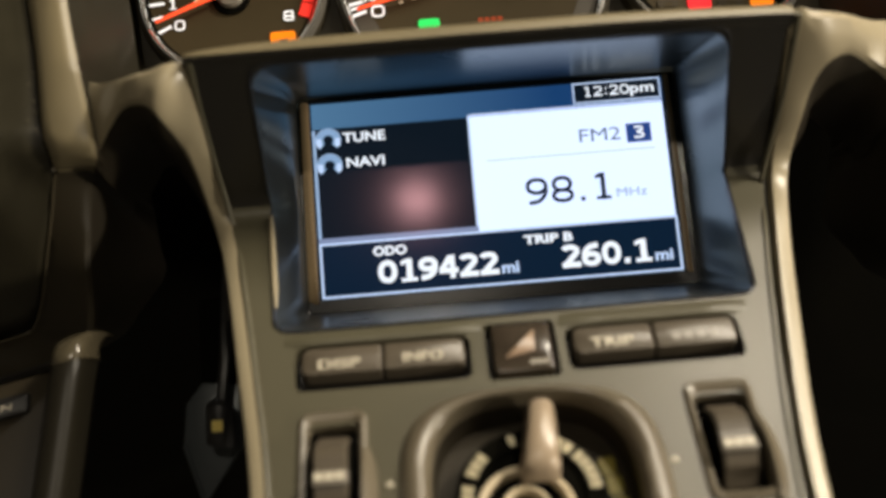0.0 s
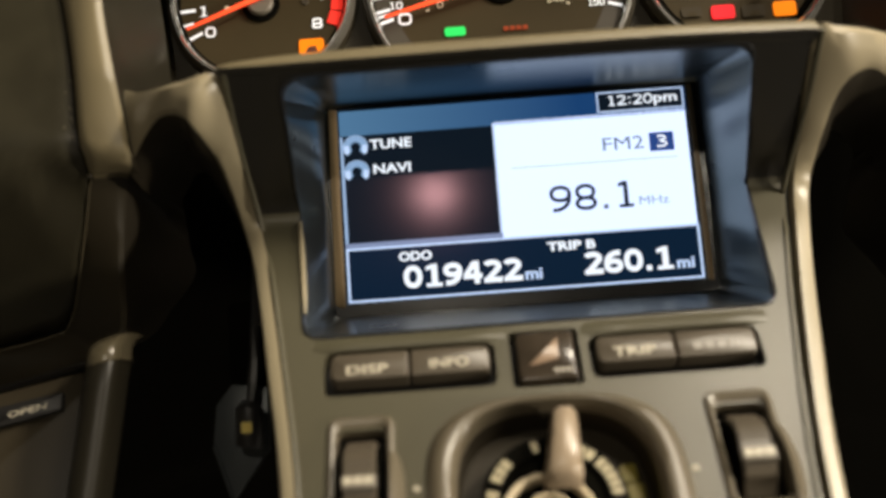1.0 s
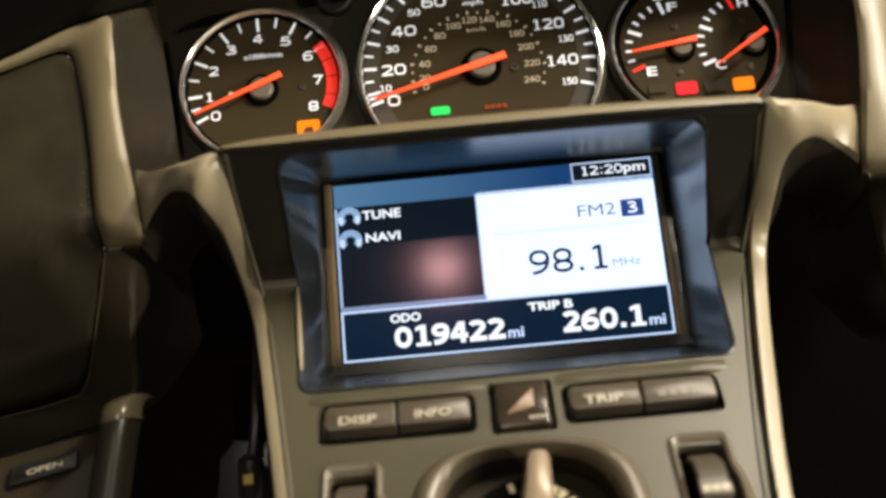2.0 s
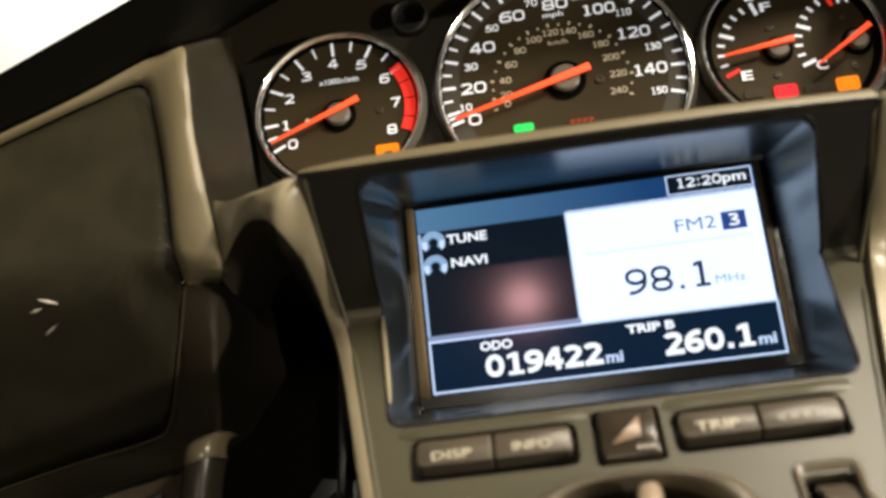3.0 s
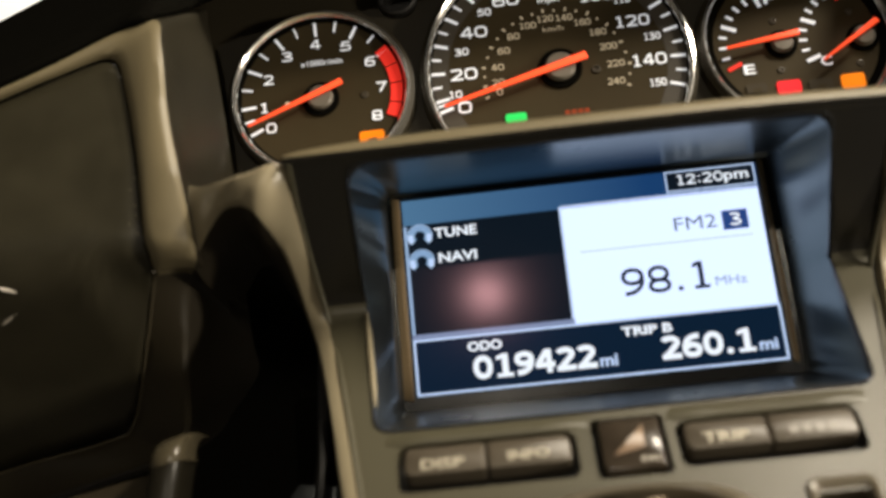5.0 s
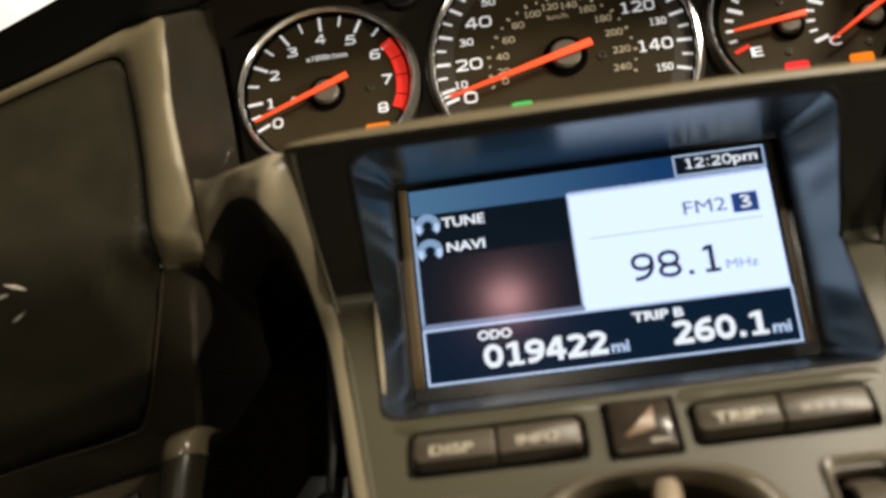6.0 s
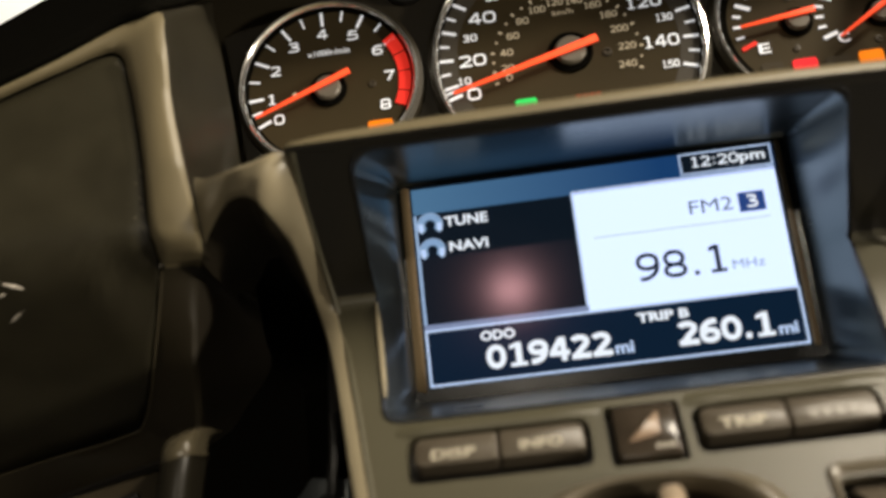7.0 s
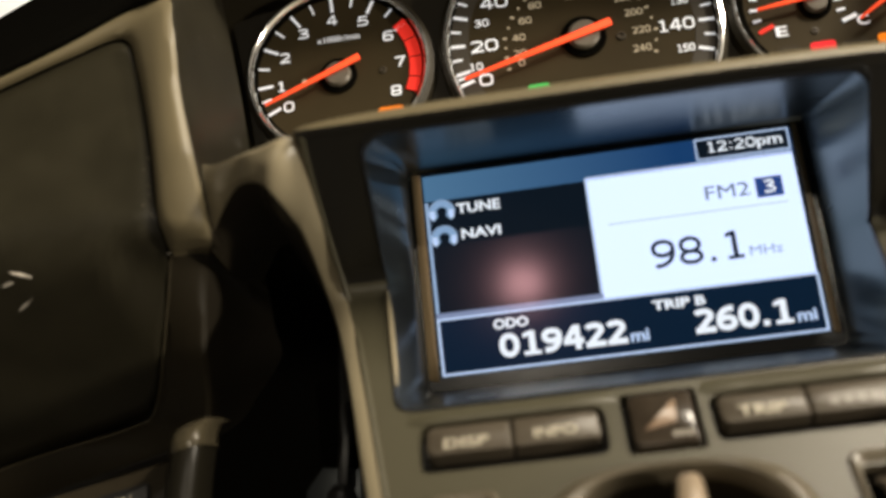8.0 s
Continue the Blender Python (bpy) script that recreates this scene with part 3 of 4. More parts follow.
bead = [at_opening(p) + Vector((0, -0.0004, 0)) for p in rounded(OPEN, [0.006, 0.005, 0.004, 0.006, 0.006, 0.004], 4)]
part("opening_bead", tube([*bead, bead[0]], 0.0007, 6), GLOSS, console, "thin black bead round the opening")
# Highlight on the opening's left edge, put in as a paler tube.
lighter = [Vector((-0.0914 + 0.0042 * t, face_y(CREASE - 0.004 - 0.040 * t) - 0.0002, CREASE - 0.004 - 0.040 * t)) for t in (0, 0.2, 0.4, 0.6, 0.8, 1.0)]
part("highlight_edge", tube(lighter, [0.0005, 0.0011, 0.0012, 0.0012, 0.0011, 0.0005], 10), RAIL, console, "left edge of the opening, its highlight put into a pale colour")

# Dial recess with its rounded collar.
part("dial_collar", collar(FACE, [(squircle(*DIAL_C, a, b, power), w) for a, b, power, w in (
    (0.0430, 0.0372, 3.2, -0.0008), (0.0418, 0.0364, 3.2, 0.0014), (0.0398, 0.0352, 3.1, 0.0034), (0.0372, 0.0342, 3.0, 0.0042), (0.0350, 0.0334, 2.9, 0.0036), (0.0332, 0.0327, 2.8, 0.0014), (0.0325, 0.0323, 2.7, -0.003))]), COLLAR, console, "broad rounded satin collar of the dial recess")
part("dial_recess", collar(FACE, [(squircle(*DIAL_C, a, b, 2.7), w) for a, b, w in ((0.0327, 0.0325, -0.002), (0.0312, 0.0312, -0.012), (0.001, 0.001, -0.012))]), HOLLOW, console)

dial_knob = thing("rotary_knob", "tan-grey rotary selector knob with a raised pointer, set in the console", "knob", at=tuple(FACE(*DIAL_C)))
KN = Plane(*FACE(-0.0020, -0.0925), FACE_SLOPE)
part("legend_ring", ring(KN, 0, 0, [(0.0240, -0.0115), (0.0240, -0.004), (0.0232, -0.003), (0.0172, -0.003), (0.0160, -0.005)]), COWL, dial_knob, "black ring with pale legends")
for a, wide in ((146, 26), (104, 7), (56, 20), (22, 40), (180, 26)):
    legend = bmesh.new()
    n = max(1, wide // 7)
    for k in range(n):
        s = a - wide / 2 + wide * k / n
        pts = [KN(r * math.cos(radians(q)), r * math.sin(radians(q)), -0.0027) for r, q in ((0.0184, s), (0.0222, s), (0.0222, s + wide / n * 0.8), (0.0184, s + wide / n * 0.8))]
        legend.faces.new([legend.verts.new(p) for p in pts])
    part("legend", legend, DIM_LEGEND, dial_knob)
HUBX, HUBY = -0.0026, -0.0062
part("inner_disc", ring(KN, 0, 0, [(0.0160, -0.006), (0.0158, -0.004), (0.0, -0.004)]), COWL, dial_knob)
part("cream_band", ring(KN, HUBX, HUBY, [(0.0154, -0.0040), (0.0153, -0.0008), (0.0146, -0.0002), (0.0135, -0.0004), (0.0130, -0.0016), (0.0130, -0.0040)]), CREAM, dial_knob, "cream-coloured ring round the knob")
part("cream_band", ring(KN, HUBX, HUBY, [(0.0078, -0.0040), (0.0076, 0.0004), (0.0068, 0.0008), (0.0062, 0.0002), (0.0060, -0.0040)]), CREAM, dial_knob, "cream-coloured inner ring")
lever_rows = []
for x, v, half, up in ((0.0062, 0.0300, 0.0014, 0.0030), (0.0061, 0.0294, 0.0030, 0.0056), (0.0058, 0.0276, 0.0041, 0.0080), (0.0052, 0.0225, 0.0047, 0.0096), (0.0044, 0.0160, 0.0052, 0.0102), (0.0036, 0.0095, 0.0058, 0.0096), (0.0030, 0.0045, 0.0062, 0.0070), (0.0028, 0.0015, 0.0050, 0.002)):
    lever_rows.append([KN(x - half, v, -0.004), KN(x - half, v, up * 0.55), KN(x - half * 0.70, v, up * 0.9), KN(x - half * 0.3, v, up), KN(x + half * 0.3, v, up), KN(x + half * 0.70, v, up * 0.9), KN(x + half, v, up * 0.55), KN(x + half, v, -0.004)])
part("pointer", loft(smooth_rows(lever_rows, 4)), LEVER, dial_knob, "pale tan raised pointer bar")
for u, v in ((0.0262, 0.0125), (0.0275, 0.0055), (0.0285, -0.002), (-0.0268, -0.006)):
    part("marking", slab(KN, rounded(box2(u - 0.0026, v - 0.0032, u + 0.0026, v + 0.0032), 0.0012), -0.0121, -0.0112), YELLOWISH, dial_knob, "dim yellow-green marking")


def roller(x, y):
    """A thumb roller standing out of its well, with a stepped rim."""
    thing_ob = thing("roller_switch", "dark grey thumb roller switch with a stepped rim in the console", "switch", "roller switches", at=tuple(FACE(x, y)))
    base = Plane(*FACE(x, y), FACE_SLOPE)
    rows = []
    for k in range(25):
        a = radians(-14 + 208 * k / 24)
        step = 0.0008 if k % 6 < 2 else 0.0
        r = 0.0160 - step
        w0, v0 = -0.0085 + r * math.sin(a), r * math.cos(a)
        rows.append([base(-0.0066, v0 * 0.93, w0 - 0.0022), base(-0.0054, v0 * 0.96, w0 - 0.0012), base(-0.0048, v0, w0), base(0.0048, v0, w0), base(0.0054, v0 * 0.96, w0 - 0.0012), base(0.0066, v0 * 0.93, w0 - 0.0022)])
    part("roller", loft([r[1:5] for r in rows]), BUTTON, thing_ob, angle=25)
    for first, last in ((0, 1), (5, 4)):
        flank = loft([[r[first], r[last]] for r in rows])
        flank.faces.new([flank.verts.new(r[first]) for r in rows])
        part("roller_flank", flank, COWL, thing_ob, "black flank of the roller")
    part("legend_plate", slab(base, rounded(box2(-0.0056, -0.0074, 0.0056, -0.0026), 0.0008), 0.0054, 0.0074, edge=0.0005), HUB, thing_ob)
    part("legend", bars(base, [(-0.0048 + 0.0033 * k, -0.0062, -0.0020 + 0.0033 * k, -0.0036) for k in range(3)], 0.0077), LEGEND, thing_ob)
    scoop = []
    for k in range(9):
        t = k / 8
        v, swell = 0.0085 - 0.030 * t, math.sin(math.pi * t) ** 0.8
        scoop.append([base(ROLL_W - 0.0004, v, -0.0015), base(ROLL_W + 0.0002, v, 0.0010 + 0.0030 * swell), base(ROLL_W + 0.0012, v, 0.0014 + 0.0040 * swell), base(ROLL_W + 0.0028 + 0.0012 * swell, v, 0.0008 + 0.0026 * swell), base(ROLL_W + 0.0040 + 0.0026 * swell, v, -0.0012)])
    part("thumb_swell", loft(smooth_rows(scoop, 3)), COLLAR, thing_ob, "satin swelling beside the roller")
    loops = [(rounded(box2(-ROLL_W - grow, -ROLL_H - grow, ROLL_W + grow, ROLL_H + up), 0.003 + grow * 0.5), w) for grow, up, w in ((0.0028, 0.0052, -0.0006), (0.0024, 0.0048, 0.0010), (0.0012, 0.0040, 0.0017), (0.0002, 0.0020, 0.0012), (-0.0003, 0.0, -0.0010), (-0.0004, -0.0004, -0.004))]
    part("well_rim", collar(base, loops), COLLAR, thing_ob, "satin rim of the roller's well")
    return thing_ob


roller(*ROLL_L)
roller(*ROLL_R)
for u, v in ((-0.0462, -0.0866), (0.0436, -0.0862)):
    part("indicator_dot", ring(FACE, u, v, [(0.0012, 0.0), (0.0010, 0.0006), (0.0, 0.0007)], 16), LEGEND, console, "pale round mark")

# ---- display ----
display = thing("navigation_display", "lit navigation and radio display, white, navy and black panels", "screen", at=(0, 0, 0))
frame_out = rounded(box2(-0.0838, -0.0060, 0.0834, 0.0900), 0.003)
frame_in = rounded(box2(-0.0782, -0.0007, 0.0781, 0.0872), 0.0008)
part("frame", slab(SCREEN, frame_out, -0.004, 0.0008, [frame_in]), GLOSS, display, "gloss black edge round the screen")
part("edge_strip", slab(SCREEN, rounded([(-0.0832, -0.0010), (-0.0790, -0.0022), (-0.0782, 0.0872), (-0.0818, 0.0876)], 0.0008), 0.0, 0.0020, edge=0.0006), BROWN, display, "brown plastic strip beside the screen")
part("edge_strip", slab(SCREEN, rounded([(0.0785, -0.0010), (0.0812, -0.0016), (0.0806, 0.0872), (0.0785, 0.0876)], 0.0008), 0.0, 0.0016, edge=0.0006), BROWN, display, "brown plastic strip beside the screen")
SH = 0.0865


def panel(name, x0, z0, x1, z1, mat, lift, label=""):
    bm = slab(SCREEN, box2(x0, z0, x1, z1), lift - 0.0003, lift)
    return part(name, bm, mat, display, label, smooth=False)


panel("backing", -0.0785, -0.001, 0.0785, 0.0875, S_DARK, -0.0008)
header = panel("header_bar", -0.0775, 0.0750, 0.0775, SH, S_HEAD, 0, "blue header bar, darker towards the clock")
panel("menu_panel", -0.0775, 0.0262, -0.0082, 0.0750, S_DARK, 0, "black menu panel")
radio = panel("radio_panel", -0.0082, 0.0240, 0.0770, 0.0765, S_WHITE, 0, "white radio panel")
bar = panel("trip_bar", -0.0775, 0.0, 0.0775, 0.0235, S_NAVY, 0, "navy trip bar")


def border(x0, z0, x1, z1, wide, lift, parent, mat=S_LINE):
    for a in ((x0, z0, x1, z0 + wide), (x0, z1 - wide, x1, z1), (x0, z0 + wide, x0 + wide, z1 - wide), (x1 - wide, z0 + wide, x1, z1 - wide)):
        part("border", slab(SCREEN, box2(*a), lift - 0.0002, lift), mat, parent, smooth=False)


border(-0.0775, 0.0, 0.0775, 0.0240, 0.0010, 0.0003, bar)
part("border", slab(SCREEN, box2(-0.0775, 0.0240, -0.0082, 0.0262), 0.0, 0.0003), S_BAND, bar, smooth=False)
part("border", slab(SCREEN, box2(-0.0775, 0.0262, -0.0762, 0.0745), 0.0, 0.0003), S_PALE, bar, smooth=False)
part("border", slab(SCREEN, box2(-0.0092, 0.0262, -0.0082, 0.0760), 0.0, 0.0003), S_LINE, bar, smooth=False)
clock = panel("clock_box", 0.0385, 0.0772, 0.0765, 0.0860, S_DARK, 0.0004, "black clock box")
border(0.0382, 0.0769, 0.0768, 0.0863, 0.0006, 0.0007, clock)
T = 0.0010
part("clock_text", figures("12:20", SCREEN, 0.0425, 0.0797, 0.0630, 0.0843, T, 0.018), S_TEXT, clock)
part("clock_text", lettering("pm", SCREEN, 0.0634, 0.0784, 0.0738, 0.0831, T, 0.016), S_TEXT, clock)
part("menu_text", lettering("TUNE", SCREEN, -0.0642, 0.0679, -0.0456, 0.0724, T, 0.026), S_TEXT, display)
part("menu_text", lettering("NAVI", SCREEN, -0.0632, 0.0567, -0.0466, 0.0611, T, 0.026), S_TEXT, display)
for zc in (0.0706, 0.0592):
    hx, hz = -0.0706, zc - 0.0008

    def open_ring(r0, r1, lift):
        return loft([[SCREEN(hx + r * math.cos(radians(a)), hz + r * 0.94 * math.sin(radians(a)), lift) for a in range(-48, 229, 12)] for r in (r0, r1)])

    icon = part("headset_icon", open_ring(0.0022, 0.0056, 0.0005), S_ICON, display, "blue headset symbol")
    part("headband", open_ring(0.0050, 0.0056, 0.0007), S_PALE, icon)
    part("headband", open_ring(0.0034, 0.0038, 0.0007), S_PALE, icon)
    for s in (-1, 1):
        part("ear_cup", slab(SCREEN, rounded(box2(hx + s * 0.0040 - 0.0011, hz - 0.0030, hx + s * 0.0040 + 0.0011, hz + 0.0006), 0.0008), 0.0004, 0.0009), S_LINE, icon)
part("band_text", lettering("FM2", SCREEN, 0.0390, 0.0594, 0.0570, 0.0652, T), S_MID, radio)
preset = part("preset_box", slab(SCREEN, box2(0.0598, 0.0578, 0.0705, 0.0662), 0.0, 0.0006), S_BLUE, radio, "dark blue preset box", smooth=False)
part("preset_number", figures("3", SCREEN, 0.0629, 0.0592, 0.0675, 0.0649, T, 0.02), S_TEXT, preset)
part("rule", slab(SCREEN, box2(-0.0020, 0.0545, 0.0715, 0.0550), 0.0, 0.0003), S_RULE, radio, smooth=False)
part("frequency_text", figures("98.1", SCREEN, 0.0134, 0.0334, 0.0512, 0.0452, T, 0.006, 0.16), S_INK, radio)
part("unit_text", lettering("MHz", SCREEN, 0.0526, 0.0340, 0.0656, 0.0378, T), S_UNIT, radio)
part("odometer_label", lettering("ODO", SCREEN, -0.0545, 0.0166, -0.0400, 0.0209, T, 0.04), S_TEXT, bar)
part("odometer_text", figures("019422", SCREEN, -0.0530, 0.0046, -0.0012, 0.0146, T, 0.05, 0.06), S_TEXT, bar)
part("unit_text", lettering("mi", SCREEN, 0.0000, 0.0047, 0.0074, 0.0096, T, 0.03), S_LINE, bar)
part("trip_label", lettering("TRIP B", SCREEN, 0.0104, 0.0164, 0.0316, 0.0204, T, 0.04), S_TEXT, bar)
part("trip_text", figures("260.1", SCREEN, 0.0258, 0.0048, 0.0646, 0.0148, T, 0.05, 0.06), S_TEXT, bar)
part("unit_text", lettering("mi", SCREEN, 0.0660, 0.0048, 0.0736, 0.0096, T, 0.03), S_LINE, bar)

# ---- instrument panel and gauges ----
GAUGES = {"tach": (-0.1120, 0.1490, 0.0420), "speed": (0.0, 0.1501, 0.0622), "aux": (0.1131, 0.1501, 0.0428)}


def dial_plane(x, z):
    return Plane(x, DIAL_Y + DIAL_SLOPE * z, z, DIAL_SLOPE)


cluster = thing("instrument_panel", "matt black plastic instrument panel behind three round gauges", "dashboard panel", at=(0, 0.03, 0.10))
GP = dial_plane(0, 0.15)
panel_outline = rounded([(-0.165, -0.060), (0.165, -0.060), (0.195, 0.030), (0.190, 0.075), (0.10, 0.095), (-0.10, 0.095), (-0.190, 0.075), (-0.195, 0.030)], 0.01)
part("panel", slab(GP, panel_outline, -0.010, -0.004), PANEL, cluster)
for x in (-0.0731, 0.0735):
    part("screw_recess", ring(dial_plane(x, 0.198), 0, 0, [(0.0100, -0.004), (0.0098, 0.0005), (0.0086, 0.0012), (0.0076, 0.0), (0.0072, -0.0035), (0.0, -0.0035)], 32), BLACK, cluster, "round screw recess")


def tick(plane, angle, r0, r1, wide, lift=0.0006, centre=(0, 0)):
    a = radians(angle)
    c, s = math.cos(a), math.sin(a)
    pts = [(r0, -wide / 2), (r1, -wide / 2), (r1, wide / 2), (r0, wide / 2)]
    return slab(plane, [Vector((centre[0] + r * c - q * s, centre[1] + r * s + q * c)) for r, q in pts], 0.0, lift)


def sector(plane, a0, a1, r0, r1, lift):
    n = max(2, int(abs(a1 - a0) / 4))
    outer = [Vector((r1 * math.cos(radians(a0 + (a1 - a0) * k / n)), r1 * math.sin(radians(a0 + (a1 - a0) * k / n)))) for k in range(n + 1)]
    inner = [Vector((p.x * r0 / r1, p.y * r0 / r1)) for p in outer]
    bm = bmesh.new()
    loft([[plane(p.x, p.y, lift) for p in outer], [plane(p.x, p.y, lift) for p in inner]], bm=bm)
    return bm


def needle(plane, tip, tail, wide, parent, hub, hub_r, high=0.0045):
    drop = Vector((0, -0.40 * high))
    tip, tail, hub = Vector(tip) + drop, Vector(tail) + drop * 1.35, Vector(hub) + drop * 0.4
    way = (tail - tip).normalized()
    side = Vector((-way.y, way.x))
    out = [tip + side * wide * 0.16, tip - side * wide * 0.16, tail - side * wide * 0.5, tail + side * wide * 0.5]
    part("hub_shadow_plate", ring(plane, *hub, [(hub_r * 1.45, 0.0003), (hub_r * 1.4, 0.0012), (0.0, 0.0014)], 40), COWL, parent)
    part("hub", ring(plane, *hub, [(hub_r, 0.0012), (hub_r, high - 0.0016), (hub_r * 0.86, high - 0.0006), (0.0, high - 0.0004)], 40), HUB, parent, "grey needle hub")
    part("needle", slab(plane, out, high, high + 0.0010, edge=0.0003), NEEDLE, parent, "orange-red needle")


def bezel(plane, r, parent, along=0.0, up=0.0, skirt=0.0024):
    part("chrome_ring", ring(plane, along, up, [(r + 0.0006, 0.000), (r + 0.0008, 0.0034), (r + 0.0004, 0.0046), (r - 0.0005, 0.0049), (r - 0.0015, 0.0040), (r - 0.0021, 0.0026)], 96), CHROME, parent, "chrome ring")
    part("skirt", ring(plane, along, up, [(r - 0.0020, 0.0028), (r - 0.0012 - skirt, 0.0002)], 96), COWL, parent)
    part("shroud", ring(plane, along, up, [(r + 0.0002, 0.0036), (r + 0.0026, 0.0016), (r + 0.0034, -0.005)], 96), PANEL, parent)


def number(plane, body, x, y, high, parent, mat=WHITE_INK, wide=0.82, bold=0.02, name="numeral"):
    w = high * wide * len(body)
    draw = figures(body, plane, x - w / 2, y - high / 2, x + w / 2, y + high / 2, 0.0007, bold, power=3.4) if body.isdigit() else lettering(body, plane, x - w / 2, y - high / 2, x + w / 2, y + high / 2, 0.0007, bold)
    part(name, draw, mat, parent)


def warning(plane, u0, v0, u1, v1, mat, parent, label, icon=True):
    """A telltale on a dial."""
    ob = part("warning_lamp", slab(plane, rounded(box2(u0, v0, u1, v1), 0.0016), 0.0002, 0.0008), mat, parent, label)
    if icon:
        cu, cv, s = (u0 + u1) / 2, v0 + (v1 - v0) * 0.36, (u1 - u0) * 0.16
        part("symbol", slab(plane, rounded([(cu - 1.5 * s, cv - s), (cu + 1.5 * s, cv - s), (cu + 1.1 * s, cv + 0.7 * s), (cu - 0.8 * s, cv + 0.5 * s)], 0.0004), 0.0008, 0.0010), ICON if mat is not UNLIT else DIAL, ob)


# Tachometer.
gx, gz, gr = GAUGES["tach"]
TP = dial_plane(gx, gz)
tach = thing("tachometer", "round black tachometer with chrome ring and orange needle at zero", "gauge", "round gauges", at=tuple(TP(0, -gr, 0)))
part("dial_face", slab(TP, circle(-0.0005, 0.0008, gr + 0.0003, 72), -0.003, 0.0), DIAL, tach)
bezel(TP, gr + 0.0003, tach, -0.0005, 0.0008)


def rev_angle(k):
    return 214.5 - 30.3 * k if k >= 1 else 206 - 21.8 * k


for k in range(17):
    if k / 2 <= 6:
        long = k % 2 == 0
        part("tick", tick(TP, rev_angle(k / 2), 0.0323 if long else 0.0343, 0.0396, 0.0012 if long else 0.0008), WHITE_INK, tach)
for a0, a1 in ((36.0, 20.0), (19.0, 4.4), (3.4, -12.2), (-13.2, -24.3)):
    part("red_zone", sector(TP, a0, a1, 0.0328, 0.0398, 0.0006), RED_ZONE, tach, "red zone segment")
for k in range(9):
    a = radians(rev_angle(k) + (1 if k else 2))
    number(TP, str(k), 0.0285 * math.cos(a), 0.0285 * math.sin(a) - 0.0008, 0.0052, tach, wide=0.95)
part("unit_text", lettering("x1000r/min", TP, -0.0099, 0.0160, 0.0104, 0.0190, 0.0007, 0.01), WHITE_INK, tach)
needle(TP, (-0.0352, -0.0120), (0.0101, 0.0066), 0.0030, tach, (-0.0010, -0.0012), 0.0062)
part("stop_pin", ring(TP, 0.0201, -0.0020, [(0.0018, 0), (0.0016, 0.0006), (0.0010, 0.0007), (0.0008, 0.0002), (0.0, 0.0002)], 20), PIN, tach)
part("stop_pin", ring(TP, -0.0170, -0.0027, [(0.0014, 0), (0.0012, 0.0012), (0.0, 0.0013)], 20), TAN_INK, tach)
warning(TP, 0.0164, -0.0292, 0.0280, -0.0214, AMBER, tach, "lit amber warning lamp")

# Speedometer.
gx, gz, gr = GAUGES["speed"]
SP = dial_plane(gx, gz)
speedo = thing("speedometer", "large round black speedometer in miles and kilometres, orange needle at zero", "gauge", "round gauges", at=tuple(SP(0, -gr, 0)))
part("dial_face", slab(SP, circle(0.0008, 0, gr + 0.0008, 96), -0.003, 0.0), DIAL, speedo)
part("outer_band", sector(SP, 216, -36, 0.0513, gr - 0.001, 0.0003), DIAL_BAND, speedo, "paler outer band")
bezel(SP, gr + 0.0003, speedo, 0.0003, 0.0, 0.0016)


def mph_angle(m):
    return float(np.interp(m, [0, 5, 10, 20, 150], [197.4, 194.2, 191.8, 177.4, -17.0]))


for m in range(0, 155, 5):
    long = m % 10 == 0
    part("tick", tick(SP, mph_angle(m), 0.0530 if long else 0.0551, 0.0598, 0.0013 if long else 0.0009, 0.0009), WHITE_INK, speedo)
for m in range(0, 160, 10):
    big = m % 20 == 0
    a = radians(mph_angle(m))
    r = 0.0462 if not big else 0.0442 if m < 80 else 0.0426
    if not big and m >= 90:
        r = 0.0471
    if m == 0:
        a, r = radians(198.7), 0.0477
    if m == 10:
        a, r = radians(189.4), 0.0498
    number(SP, str(m), r * math.cos(a), r * math.sin(a) - 0.0009, 0.0060 if big else 0.0038, speedo, wide=(1.06 if m < 100 else 0.93) if big else (0.84 if m < 100 else 0.70))
part("unit_text", lettering("mph", SP, -0.0052, 0.0336, 0.0051, 0.0372, 0.0007, 0.01), WHITE_INK, speedo)
part("unit_text", lettering("km/h", SP, -0.0045, 0.0185, 0.0052, 0.0212, 0.0007, 0.0), TAN_INK, speedo)
KM_AT = ([0, 20, 40, 60, 100, 200, 220, 240], [200.0, 190.5, 174.5, 155.5, 116.5, 15.8, -5.0, -23.8], [0.0300, 0.0288, 0.0281, 0.0265, 0.0257, 0.0260, 0.0273, 0.0286])
for km in range(0, 250, 10):
    a, r = radians(float(np.interp(km, KM_AT[0], KM_AT[1]))), float(np.interp(km, KM_AT[0], KM_AT[2]))
    out = r + 0.0034 + 0.0022 * abs(math.cos(a))
    if km % 20 == 0:
        number(SP, str(km), r * math.cos(a), r * math.sin(a), 0.0034, speedo, TAN_INK, wide=0.86 if km < 100 else 0.80, bold=0.015, name="kilometre_numeral")
        part("kilometre_dot", tick(SP, math.degrees(a), out, out + 0.0018, 0.0009, 0.0006), TAN_INK, speedo)
    elif km:
        part("kilometre_dot", tick(SP, math.degrees(a), out, out + 0.0010, 0.0009, 0.0006), TAN_INK, speedo)
needle(SP, (-0.0545, -0.0147), (0.0138, 0.0042), 0.0037, speedo, (0.0012, -0.0008), 0.0072)
part("stop_pin", ring(SP, 0.0179, -0.0039, [(0.0022, 0), (0.0020, 0.0007), (0.0013, 0.0008), (0.0010, 0.0002), (0.0, 0.0002)], 20), PIN, speedo)
